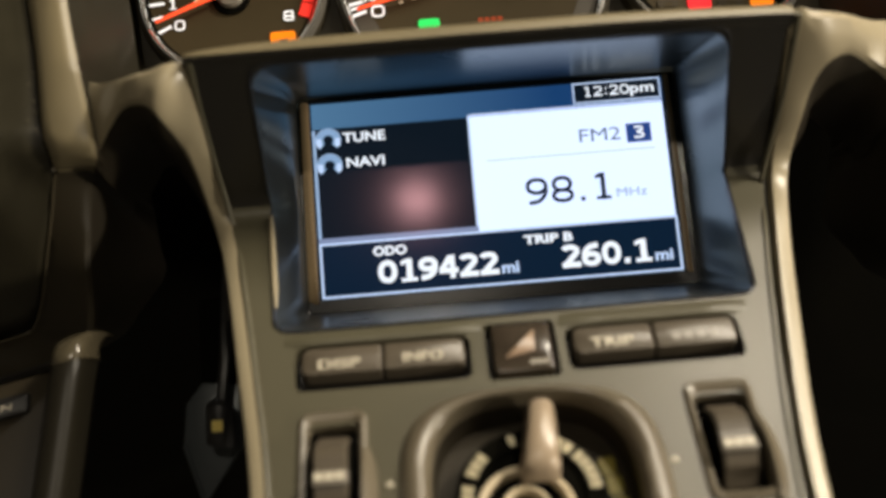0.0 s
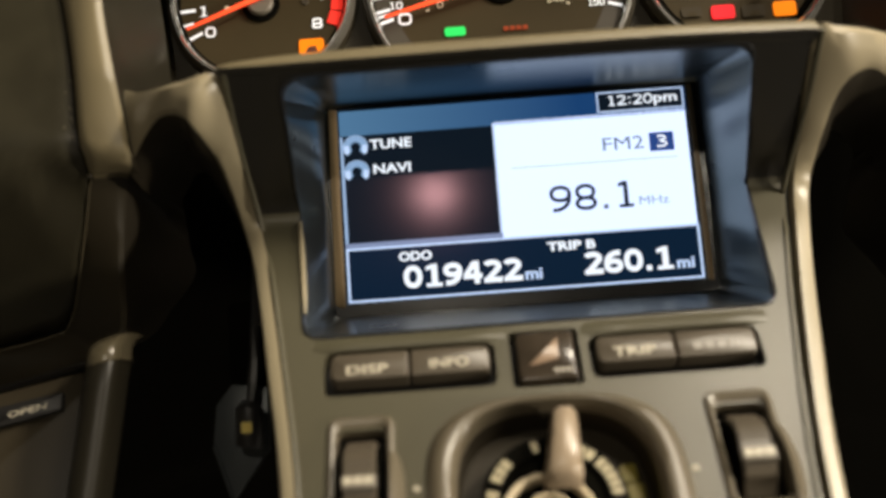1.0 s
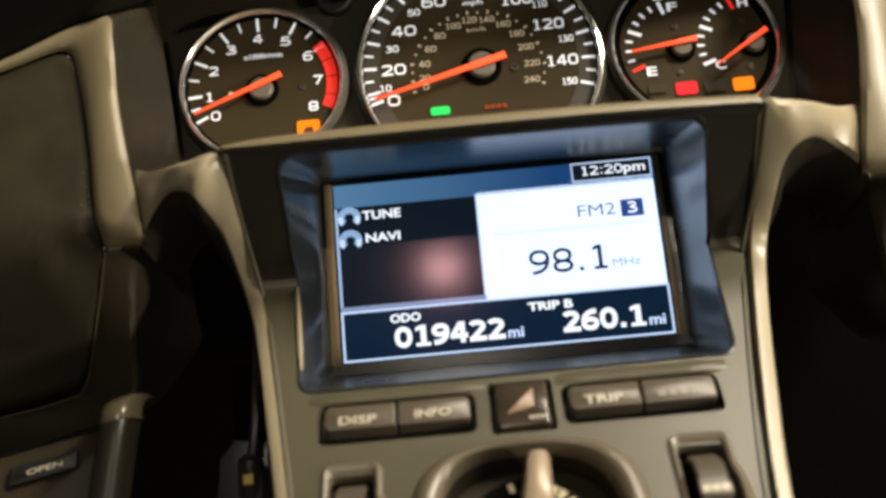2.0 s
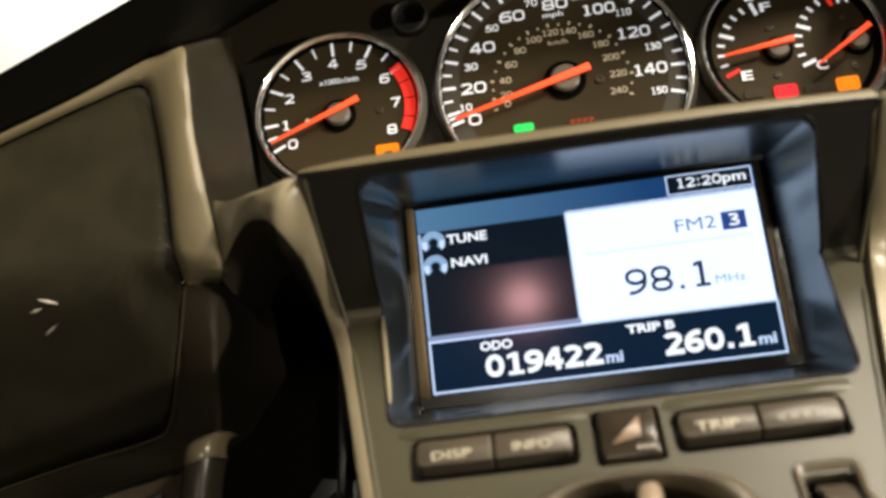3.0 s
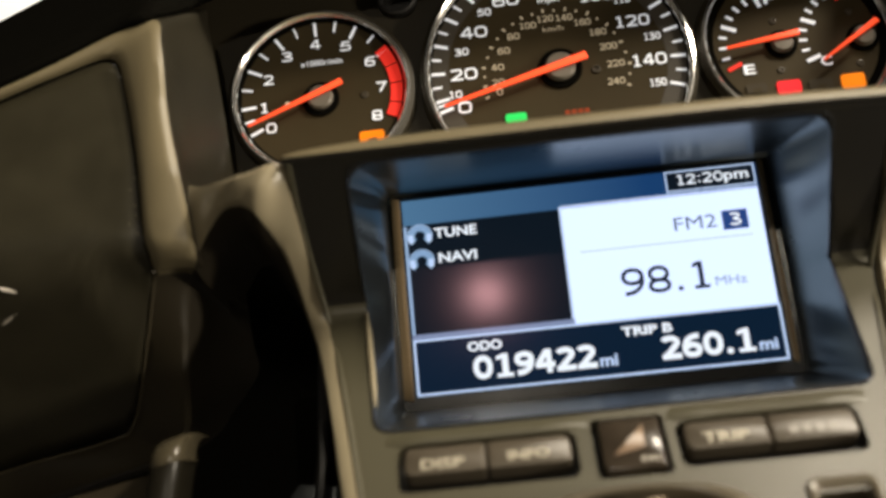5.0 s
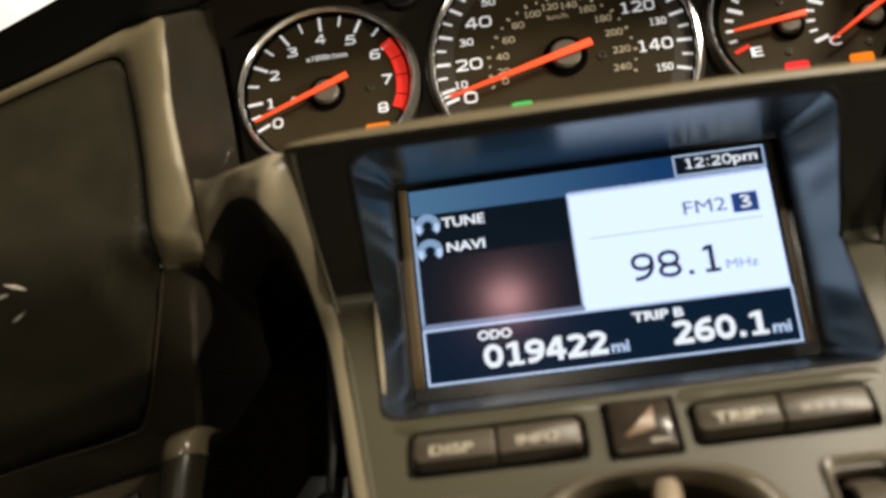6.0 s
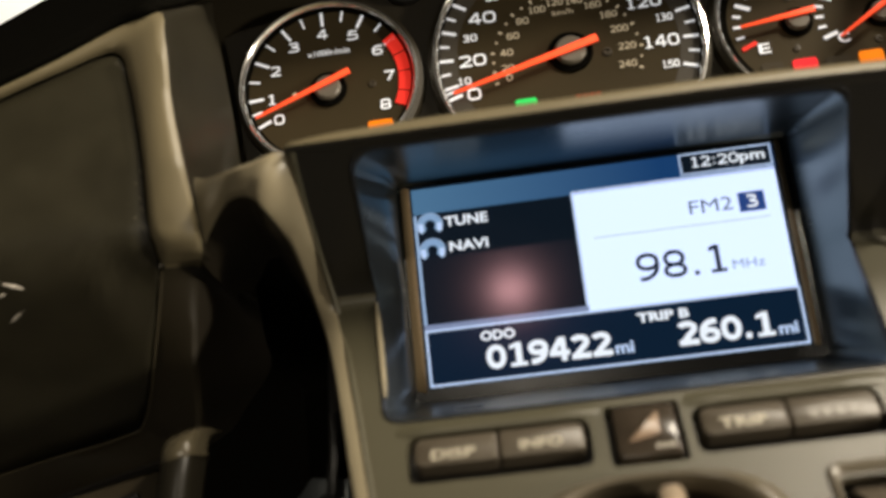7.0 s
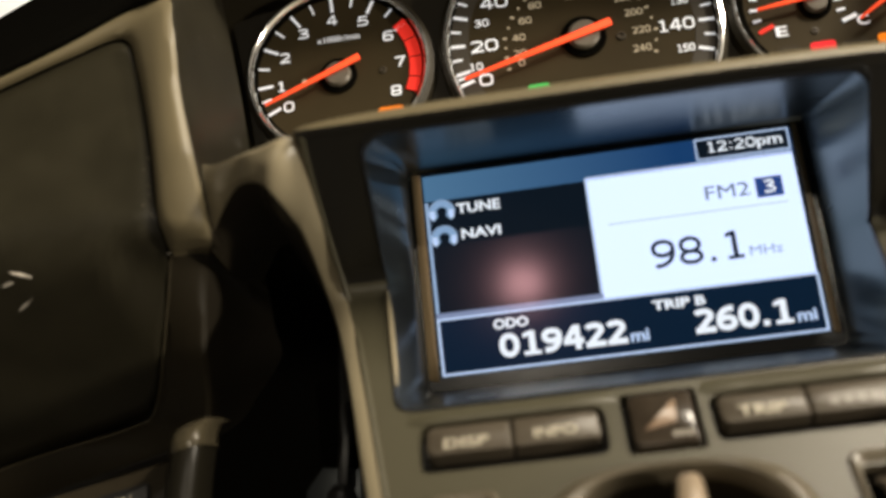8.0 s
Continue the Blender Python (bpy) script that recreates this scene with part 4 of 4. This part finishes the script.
warning(SP, -0.0270, -0.0265, -0.0171, -0.0221, GREEN, speedo, "lit green warning lamp", icon=False)
part("warning_text", bars(SP, [(0.0007 + 0.0030 * k, -0.0258, 0.0030 + 0.0030 * k, -0.0236) for k in range(4)], 0.0007), DIM_RED, speedo, "dim red warning wording")

# Fuel and temperature.
gx, gz, gr = GAUGES["aux"]
AP = dial_plane(gx, gz)
aux = thing("fuel_and_temperature_gauge", "round black gauge with fuel and temperature needles and warning lamps", "gauge", "round gauges", at=tuple(AP(0, -gr, 0)))
part("dial_face", slab(AP, circle(-0.0022, -0.0010, gr + 0.0002, 72), -0.003, 0.0), DIAL, aux)
bezel(AP, gr + 0.0002, aux, -0.0022, -0.0010, 0.0042)
FUEL, TEMP = (-0.0090, -0.0018), (0.0280, -0.0030)
for k in range(9):
    a = 202.8 - 96.1 * k / 8
    major = k in (0, 4, 8)
    part("tick", tick(AP, a, 0.0212 if major else 0.0248, 0.0284, 0.0017 if major else 0.0011, centre=FUEL), RED_ZONE if k == 0 else WHITE_INK, aux)
    a = 199.7 - 90.6 * k / 8
    part("tick", tick(AP, a, 0.0218 if major else 0.0250, 0.0286, 0.0017 if major else 0.0011, centre=TEMP), RED_ZONE if k == 8 else WHITE_INK, aux)
for body, u, v in (("E", -0.0257, -0.0137), ("F", -0.0104, 0.0219), ("C", 0.0095, -0.0136), ("H", 0.0260, 0.0205)):
    number(AP, body, u, v, 0.0050, aux, wide=1.05)
pump = slab(AP, rounded(box2(-0.0193, 0.0270, -0.0146, 0.0320), 0.0004), 0.0, 0.0006)
part("fuel_symbol", pump, WHITE_INK, aux, "small fuel pump symbol")
part("temperature_symbol", bars(AP, [(0.0141, 0.0282, 0.0151, 0.0318), (0.0121, 0.0270, 0.0171, 0.0279)], 0.0006), WHITE_INK, aux, "small thermometer symbol")
needle(AP, (-0.0352, -0.0018), (-0.0014, 0.0031), 0.0028, aux, FUEL, 0.0050)
needle(AP, (0.0070, -0.0132), (0.0345, 0.0048), 0.0026, aux, TEMP, 0.0050)
for u, v in ((-0.0107, 0.0103), (-0.0116, -0.0156), (0.0246, 0.0104), (0.0244, -0.0165)):
    part("stop_pin", ring(AP, u, v, [(0.0017, 0), (0.0015, 0.0006), (0.0010, 0.0007), (0.0007, 0.0002), (0.0, 0.0002)], 18), PIN, aux)
warning(AP, -0.0150, -0.0281, -0.0042, -0.0214, RED, aux, "lit red warning lamp", icon=False)
warning(AP, 0.0139, -0.0288, 0.0245, -0.0216, AMBER, aux, "lit amber warning lamp", icon=False)
warning(AP, -0.0289, -0.0262, -0.0194, -0.0212, UNLIT, aux, "unlit warning lamp")
warning(AP, -0.0008, -0.0284, 0.0100, -0.0224, UNLIT, aux, "unlit warning lamp")

# ---- side rails, arches and fairing ----
def section(a, b, swell, deep, top=False):
    """A cross-section from the seam a over a rounded face to the edge b, and round into the hollow behind."""
    a, b = Vector(a), Vector(b)
    way = Vector((b.x - a.x, 0, b.z - a.z)).normalized()
    m = a.lerp(b, 0.5) + Vector((0, -swell, 0))
    start = [a + Vector((0, 0.0055, 0.0004)), a + Vector((0, 0.0014, -0.0002))] if top else [a + way * 0.0010 + Vector((0, 0.0040, 0)), a + way * 0.0012 + Vector((0, 0.0004, 0))]
    return [*start, a.lerp(m, 0.4) + Vector((0, -swell * 0.35, 0)), m, b.lerp(m, 0.25) + Vector((0, -swell * 0.2, 0)), b + Vector((0, 0.0015, 0)),
            b + way * deep * 0.30 + Vector((0, 0.006, 0)), b + way * deep * 0.6 + Vector((0, 0.014, 0)), b + way * deep * 0.85 + Vector((0, 0.028, 0)), b + way * deep + Vector((0, 0.055, 0))]


ARCH_LEFT = [((-0.1065, -0.0390, 0.0335), (-0.1150, -0.0385, 0.0315)), ((-0.1081, -0.0645, 0.0565), (-0.1176, -0.0630, 0.0508)), ((-0.1102, -0.0860, 0.0776), (-0.1219, -0.0840, 0.0600)),
             ((-0.1255, -0.0852, 0.0768), (-0.1274, -0.0835, 0.0648)), ((-0.1354, -0.0790, 0.0773), (-0.1358, -0.0780, 0.0660)), ((-0.1496, -0.0610, 0.0825), (-0.1451, -0.0660, 0.0626)),
             ((-0.1584, -0.0530, 0.0870), (-0.1519, -0.0575, 0.0574)), ((-0.1640, -0.0540, 0.0862), (-0.1560, -0.0545, 0.0544))]
ARCH_RIGHT = [((-0.1056, -0.0390, 0.0337), (-0.1154, -0.0370, 0.0335)), ((-0.1049, -0.0645, 0.0571), (-0.1163, -0.0555, 0.0484)), ((-0.1052, -0.0860, 0.0785), (-0.1181, -0.0680, 0.0581)),
              ((-0.1153, -0.0852, 0.0790), (-0.1233, -0.0730, 0.0639)), ((-0.1288, -0.0780, 0.0797), (-0.1325, -0.0690, 0.0671)), ((-0.1438, -0.0660, 0.0808), (-0.1440, -0.0600, 0.0640)),
              ((-0.1584, -0.0540, 0.0850), (-0.1530, -0.0575, 0.0560)), ((-0.1640, -0.0540, 0.0862), (-0.1570, -0.0545, 0.0520))]


def rail_rows(edge, arch_line):
    out = []
    for z, a, wide in ((z, w, wide) for (z, w), wide in zip(edge[:4], (0.0068, 0.0070, 0.0074, 0.0076))):
        b = a + wide
        out.append(section((-a, face_y(z) + 0.0004, z), (-b, face_y(z) + 0.0010, z - 0.001), 0.0016, 0.002))
    for k, (a, b) in enumerate(arch_line):
        out.append(section(a, b, 0.0018 if k < 4 else 0.0010, 0.003 if k == 0 else 0.009, k > 2))
    return smooth_rows(out, 6)


def ledge_rows(arch_line):
    """The top of the arch, from its front edge back to the foot of the instrument panel."""
    front, back = [], []
    for (x, y, z), b in arch_line[2:]:
        front.append((x, y + 0.0050, z - 0.0002))
        back.append((x - 0.004 + max(0, -x - 0.14) * 0.5, 0.03, float(np.interp(-x, [0.105, 0.1255, 0.1412, 0.161], [0.0945, 0.0908, 0.0870, 0.0890]))))
    return smooth_rows([[p, q] for p, q in zip(front, back)], 4)


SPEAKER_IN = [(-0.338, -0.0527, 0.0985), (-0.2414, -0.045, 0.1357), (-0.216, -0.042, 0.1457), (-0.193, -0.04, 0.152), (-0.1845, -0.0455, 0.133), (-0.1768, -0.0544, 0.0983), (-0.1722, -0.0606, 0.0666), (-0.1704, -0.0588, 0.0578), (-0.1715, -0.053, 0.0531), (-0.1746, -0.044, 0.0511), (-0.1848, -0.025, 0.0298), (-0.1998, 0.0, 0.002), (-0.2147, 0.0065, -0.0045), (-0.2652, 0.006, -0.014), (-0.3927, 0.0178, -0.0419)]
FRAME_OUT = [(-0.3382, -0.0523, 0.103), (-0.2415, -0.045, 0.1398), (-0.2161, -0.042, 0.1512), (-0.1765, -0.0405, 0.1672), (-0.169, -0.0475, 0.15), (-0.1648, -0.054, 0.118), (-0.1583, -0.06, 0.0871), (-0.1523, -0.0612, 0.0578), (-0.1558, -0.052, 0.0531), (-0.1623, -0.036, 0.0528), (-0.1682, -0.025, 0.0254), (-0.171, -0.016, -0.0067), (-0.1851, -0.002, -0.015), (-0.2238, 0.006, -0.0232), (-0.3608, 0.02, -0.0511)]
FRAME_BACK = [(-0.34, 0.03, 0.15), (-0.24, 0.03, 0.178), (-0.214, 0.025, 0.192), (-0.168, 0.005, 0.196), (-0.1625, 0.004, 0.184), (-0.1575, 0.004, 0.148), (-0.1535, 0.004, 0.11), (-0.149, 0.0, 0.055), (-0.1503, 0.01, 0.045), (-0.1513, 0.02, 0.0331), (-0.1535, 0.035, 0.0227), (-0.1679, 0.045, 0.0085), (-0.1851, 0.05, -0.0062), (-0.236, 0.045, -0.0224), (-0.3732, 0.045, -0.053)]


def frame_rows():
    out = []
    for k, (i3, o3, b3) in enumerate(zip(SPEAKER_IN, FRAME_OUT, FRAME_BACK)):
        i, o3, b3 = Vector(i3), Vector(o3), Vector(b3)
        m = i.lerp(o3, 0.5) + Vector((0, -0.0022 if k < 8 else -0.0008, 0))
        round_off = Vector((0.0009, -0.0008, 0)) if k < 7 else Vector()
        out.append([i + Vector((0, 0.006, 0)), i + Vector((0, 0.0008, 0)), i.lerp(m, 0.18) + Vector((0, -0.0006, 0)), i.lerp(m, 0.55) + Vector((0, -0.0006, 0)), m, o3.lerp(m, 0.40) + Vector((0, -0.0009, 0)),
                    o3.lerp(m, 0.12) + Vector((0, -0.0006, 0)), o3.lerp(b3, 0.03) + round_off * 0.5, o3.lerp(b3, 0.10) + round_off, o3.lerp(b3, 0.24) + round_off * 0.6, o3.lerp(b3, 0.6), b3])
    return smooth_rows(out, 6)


for side, mirrored in (("left", False), ("right", True)):
    arch = thing("side_rail", "satin olive-grey rail arching from the console to the fairing", "trim rail", "side rails", at=((0.1 if mirrored else -0.1), -0.10, -0.10))
    rows = flip(rail_rows(HALF, ARCH_RIGHT)) if mirrored else rail_rows(HALF_LEFT, ARCH_LEFT)
    part("rail", loft([r[:6] for r in rows]), RAIL, arch)
    # Darkened by colour for the shade behind the rail.
    part("rail_inner", loft([r[5:] for r in rows]), HOLLOW, arch, "inner side of the rail, shade put into its colour")
    top = ledge_rows(ARCH_RIGHT if mirrored else ARCH_LEFT)
    thicken(part("ledge", loft(flip(top) if mirrored else top), FAIRING, arch), 0.002, 0)
    fairing = thing("fairing_frame", "olive-grey moulded inner fairing frame beside the gauges", "fairing", "inner fairing frames", at=((0.2 if mirrored else -0.2), 0, -0.05))
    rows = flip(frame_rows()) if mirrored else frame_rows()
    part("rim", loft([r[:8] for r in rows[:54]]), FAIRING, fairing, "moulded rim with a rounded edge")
    # From the nose down, the rim's shade is painted in by colour.
    part("shaded_rim", loft([r[:8] for r in rows[53:]]), RIM_SHADE, fairing, "lower part of the rim below the speaker cover, shade put into its colour")
    part("side_wall", loft([r[7:] for r in rows[:42]]), WALL_SHADE, fairing, "flat wall turned in towards the gauges, shade put into its grey")
    part("hollow_wall", loft([r[7:] for r in rows[41:]]), HOLLOW, fairing, "wall of the hollow below the arch, shade put into its colour")
    cowl_rows = [[(-0.36, -0.0535, 0.0985), (-0.36, -0.035, 0.118), (-0.36, 0.0, 0.152), (-0.36, 0.035, 0.184), (-0.36, 0.06, 0.1977), (-0.36, 0.08, 0.200)],
                 [(-0.2415, -0.0455, 0.1425), (-0.245, -0.03, 0.158), (-0.250, 0.0, 0.190), (-0.255, 0.035, 0.230), (-0.262, 0.06, 0.2447), (-0.262, 0.08, 0.247)],
                 [(-0.195, -0.0405, 0.1632), (-0.198, -0.025, 0.180), (-0.205, 0.0, 0.207), (-0.210, 0.035, 0.250), (-0.222, 0.06, 0.2639), (-0.222, 0.08, 0.266)],
                 [(-0.1745, -0.0405, 0.1698), (-0.176, -0.025, 0.186), (-0.180, 0.0, 0.212), (-0.185, 0.035, 0.262), (-0.190, 0.06, 0.2792), (-0.190, 0.08, 0.281)],
                 [(-0.1640, -0.010, 0.1915), (-0.164, -0.005, 0.197), (-0.164, 0.01, 0.216), (-0.164, 0.035, 0.268), (-0.164, 0.06, 0.288), (-0.164, 0.08, 0.290)],
                 [(-0.120, -0.022, 0.2010), (-0.120, -0.016, 0.210), (-0.120, 0.01, 0.238), (-0.120, 0.035, 0.278), (-0.120, 0.06, 0.296), (-0.120, 0.08, 0.298)],
                 [(-0.085, -0.026, 0.2050), (-0.085, -0.020, 0.214), (-0.085, 0.01, 0.246), (-0.085, 0.035, 0.284), (-0.085, 0.06, 0.300), (-0.085, 0.08, 0.302)],
                 [(0.0, -0.028, 0.2100), (0.0, -0.022, 0.219), (0.0, 0.01, 0.252), (0.0, 0.035, 0.292), (0.0, 0.06, 0.305), (0.0, 0.08, 0.307)]]
    rows = smooth_rows(cowl_rows, 5)
    cowl = thing("dash_cowl", "black grained cowl sweeping over the gauges", "cowl", "cowl halves", at=((0.1 if mirrored else -0.1), 0.05, 0.18))
    thicken(part("cowl_skin", loft(flip(rows) if mirrored else rows), COWL, cowl), 0.003, 0)
    part("cowl_edge", tube([r[0] for r in (flip(rows) if mirrored else rows)], 0.0026, 8), COWL, cowl, "rounded front edge")

# ---- speaker cover, pocket lid and what hangs beside the console ----
speaker = thing("speaker_cover", "dark curved speaker cover with finely textured face in the fairing", "speaker cover", at=(-0.26, -0.045, -0.03))
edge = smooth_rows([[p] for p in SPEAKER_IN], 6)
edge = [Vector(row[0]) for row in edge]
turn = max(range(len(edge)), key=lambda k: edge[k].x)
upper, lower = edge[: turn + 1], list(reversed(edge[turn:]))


def along(chain, x):
    for p, q in zip(chain, chain[1:]):
        if p.x <= x <= q.x:
            return p.lerp(q, (x - p.x) / max(1e-9, q.x - p.x))
    return chain[-1].copy()


def cover_y(z, x=-0.30):
    """Depth of the cover at height z: it bends back more sharply beside the rim's nose."""
    flat = float(np.interp(z, [-0.06, -0.0045, 0.002, 0.0163, 0.0328, 0.0488, 0.0666, 0.0983, 0.133, 0.152], [0.02, 0.0065, 0.0, -0.014, -0.0373, -0.0543, -0.0606, -0.0544, -0.0455, -0.04]))
    sharp = float(np.interp(z, [-0.06, -0.0045, 0.002, 0.0298, 0.0490, 0.0531, 0.0590, 0.0666, 0.0983, 0.133, 0.152], [0.02, 0.0065, 0.0, -0.025, -0.044, -0.053, -0.0588, -0.0606, -0.0544, -0.0455, -0.04]))
    k = min(1.0, max(0.0, (x + 0.198) / 0.021))
    return flat + (sharp - flat) * k * k * (3 - 2 * k)


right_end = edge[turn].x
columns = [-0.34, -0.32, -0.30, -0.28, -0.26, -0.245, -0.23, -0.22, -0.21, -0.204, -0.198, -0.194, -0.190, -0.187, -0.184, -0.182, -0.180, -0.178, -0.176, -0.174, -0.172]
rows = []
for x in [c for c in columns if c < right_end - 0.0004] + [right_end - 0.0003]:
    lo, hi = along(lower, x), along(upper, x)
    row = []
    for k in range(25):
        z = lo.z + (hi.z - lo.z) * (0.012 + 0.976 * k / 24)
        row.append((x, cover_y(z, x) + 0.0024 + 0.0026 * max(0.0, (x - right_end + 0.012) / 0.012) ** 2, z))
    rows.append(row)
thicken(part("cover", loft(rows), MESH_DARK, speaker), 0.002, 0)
# Three short bright streaks on the cover's face.
for x0, z0, x1, z1, r in ((-0.2340, 0.0525, -0.2255, 0.0498, 0.0007), (-0.2384, 0.0388, -0.2275, 0.0436, 0.0007), (-0.2385, 0.0478, -0.2330, 0.0488, 0.0005)):
    m = ((x0 + x1) / 2, (z0 + z1) / 2)
    part("streak", tube([(x0, cover_y(z0) + 0.0016, z0), (m[0], cover_y(m[1]) + 0.0014, m[1]), (x1, cover_y(z1) + 0.0016, z1)], [r * 0.3, r, r * 0.3], 6), STREAK, speaker, "short bright streak")
for x, z in ((-0.1789, 0.0858), (-0.1772, 0.0907), (-0.1766, 0.0785), (-0.1756, 0.0738), (-0.1784, 0.0705), (-0.1749, 0.0661), (-0.1809, 0.0773)):
    part("dust_speck", tube([(x - 0.0005, cover_y(z, x) + 0.0022, z + 0.0012), (x, cover_y(z, x) + 0.0018, z), (x + 0.0004, cover_y(z, x) + 0.0022, z - 0.0012)], [0.0002, 0.0005, 0.0002], 5), COLLAR, speaker, "pale speck of dust")
# The faint lit line along this edge is put in by colour.
part("edge_bead", tube([p + Vector((0.0008, -0.0006, -0.0006)) for p in edge[turn + 6:]], 0.0006, 6), SEAM_CAP, speaker, "thin bead along the lower edge, its lit line put into the colour")
part("gasket", tube([p + Vector((0, 0.0022, 0)) for p in edge], 0.0012, 6), COWL, speaker, "black seam round the cover")

pocket = thing("pocket_lid", "dark grey storage pocket lid with an OPEN push button", "storage lid", at=(-0.24, 0.0, -0.08))
PP = Plane(0, -0.008, 0, 0.25)
lid = rounded([(-0.34, -0.0520), (-0.176, -0.0200), (-0.176, -0.16), (-0.34, -0.16)], [0, 0.004, 0, 0])
part("lid", slab(PP, lid, -0.006, 0.0, edge=0.0015), LID, pocket, "dark lid")
opener = part("open_button", slab(PP, rounded([(-0.2270, -0.0368), (-0.1960, -0.0308), (-0.1954, -0.0392), (-0.2264, -0.0453)], 0.002), -0.001, 0.0030, edge=0.0014), BLACK, pocket, "black push button lettered OPEN")
slant = Plane(-0.2100, -0.008 - 0.0094, -0.0372, 0.25)
slant.e1 = (slant.e1 + slant.e2 * 0.19).normalized()
part("legend", lettering("OPEN", slant, -0.0080, -0.0013, 0.0080, 0.0013, 0.0033, 0.012), LEGEND, opener)
pillar = thing("fairing_pillar", "dark rounded plastic pillar below the fairing seam", "pillar", at=(-0.18, 0.0, -0.1))
pil = []


def across(row, per=4):
    return [p[0] for p in smooth_rows([[q] for q in row], per)]


def pillar_row(x, y, z):
    x += 0.0036
    return across([(x - 0.0082, y + 0.014, z - 0.0022), (x - 0.0068, y + 0.005, z - 0.0018), (x - 0.0036, y + 0.0010, z - 0.001), (x + 0.0022, y + 0.0004, z + 0.0004), (x + 0.0050, y + 0.0040, z + 0.001), (x + 0.0054, y + 0.018, z + 0.001)])


for z, y in ((-0.0215, -0.0425), (-0.0222, -0.0455), (-0.060, -0.0520), (-0.110, -0.062), (-0.17, -0.076)):
    pil.append(pillar_row(-0.1742 + (z + 0.02) * 0.10, y, z))
thicken(part("skin", loft(smooth_rows(pil, 4)), PILLAR, pillar), 0.002, 0)
cap_rows = [pillar_row(-0.1741, y, z) for z, y in ((-0.0209, -0.0450), (-0.0172, -0.0445), (-0.0135, -0.0415), (-0.0108, -0.0350), (-0.0095, -0.0240))]
thicken(part("cap", loft(smooth_rows(cap_rows, 4)), SEAM_CAP, pillar, "rounded glossy cap above the seam"), 0.002, 0)

bracket = thing("fork_bracket", "blue-grey metal bracket plate in the dark gap beside the console", "bracket", at=(-0.125, -0.02, -0.075))
BP = Plane(0, -0.022, 0, 0.0)
part("plate", slab(BP, [Vector(p) for p in ((-0.1258, -0.0790), (-0.1108, -0.0590), (-0.1105, -0.0340), (-0.1250, -0.0320), (-0.1318, -0.0400), (-0.1335, -0.0560))], -0.003, 0.0, edge=0.0008), STEEL, bracket)
# The plate's top in the arch's shade, put in as a black slab.
part("shaded_top", slab(BP, rounded(box2(-0.1262, -0.045, -0.1110, 0.002), 0.003), -0.007, -0.0034), COWL, bracket, "upper part of the plate, shade put into its black colour")
part("plate_rib", tube([BP(-0.1330, -0.0560, 0.0), BP(-0.1262, -0.0775, 0.0)], 0.0009, 6), STEEL, bracket)
plug = thing("cable_plug", "black cable plug with a small yellow tag hanging beside the console", "plug", at=(-0.115, -0.035, -0.055))
part("plug_body", tube([(-0.1160, -0.0350, -0.0575), (-0.1158, -0.0350, -0.0560), (-0.1156, -0.0350, -0.0420), (-0.1150, -0.0350, -0.0395)], [0.0046, 0.0056, 0.0054, 0.0032], 12), BLACK, plug)
part("tag", slab(Plane(0, -0.0404, 0, 0), rounded(box2(-0.1176, -0.0518, -0.1135, -0.0476), 0.0005), 0.0, 0.0008), YELLOW, plug, "small yellow tag")
part("cable", tube([(-0.1150, -0.0350, -0.0410), (-0.1128, -0.0345, -0.0250), (-0.1118, -0.0330, -0.0100), (-0.1128, -0.0200, 0.0200), (-0.1148, 0.02, 0.06)], 0.0022, 8), BLACK, plug)

# ---- the motorcycle's body below and behind, which carries the dashboard ----
body = thing("motorcycle_fairing", "black motorcycle front fairing that carries the dashboard", "fairing", at=(0, 0.30, 0), frame_of=FLAT)
stations = [(0.0, 0.08, 0.10, 0.40), (0.25, 0.10, 0.12, 0.45), (0.55, 0.24, 0.14, 0.60), (0.80, 0.36, 0.16, 0.66), (1.00, 0.40, 0.16, 0.62), (1.14, 0.38, 0.20, 0.52)]
rows = []
for z, half, y0, y1 in stations:
    pts = [Vector((p.x, p.y, z)) for p in rounded(box2(-half, y0, half, y1), 0.07)]
    rows.append([*pts, pts[0]])
for name, some in (("lower_shell", rows[:4]), ("upper_shell", rows[3:])):
    shell = loft(some)
    for row in (some[0], some[-1]):
        shell.faces.new([shell.verts.new(p) for p in row[:-1]])
    part(name, shell, COWL, body)
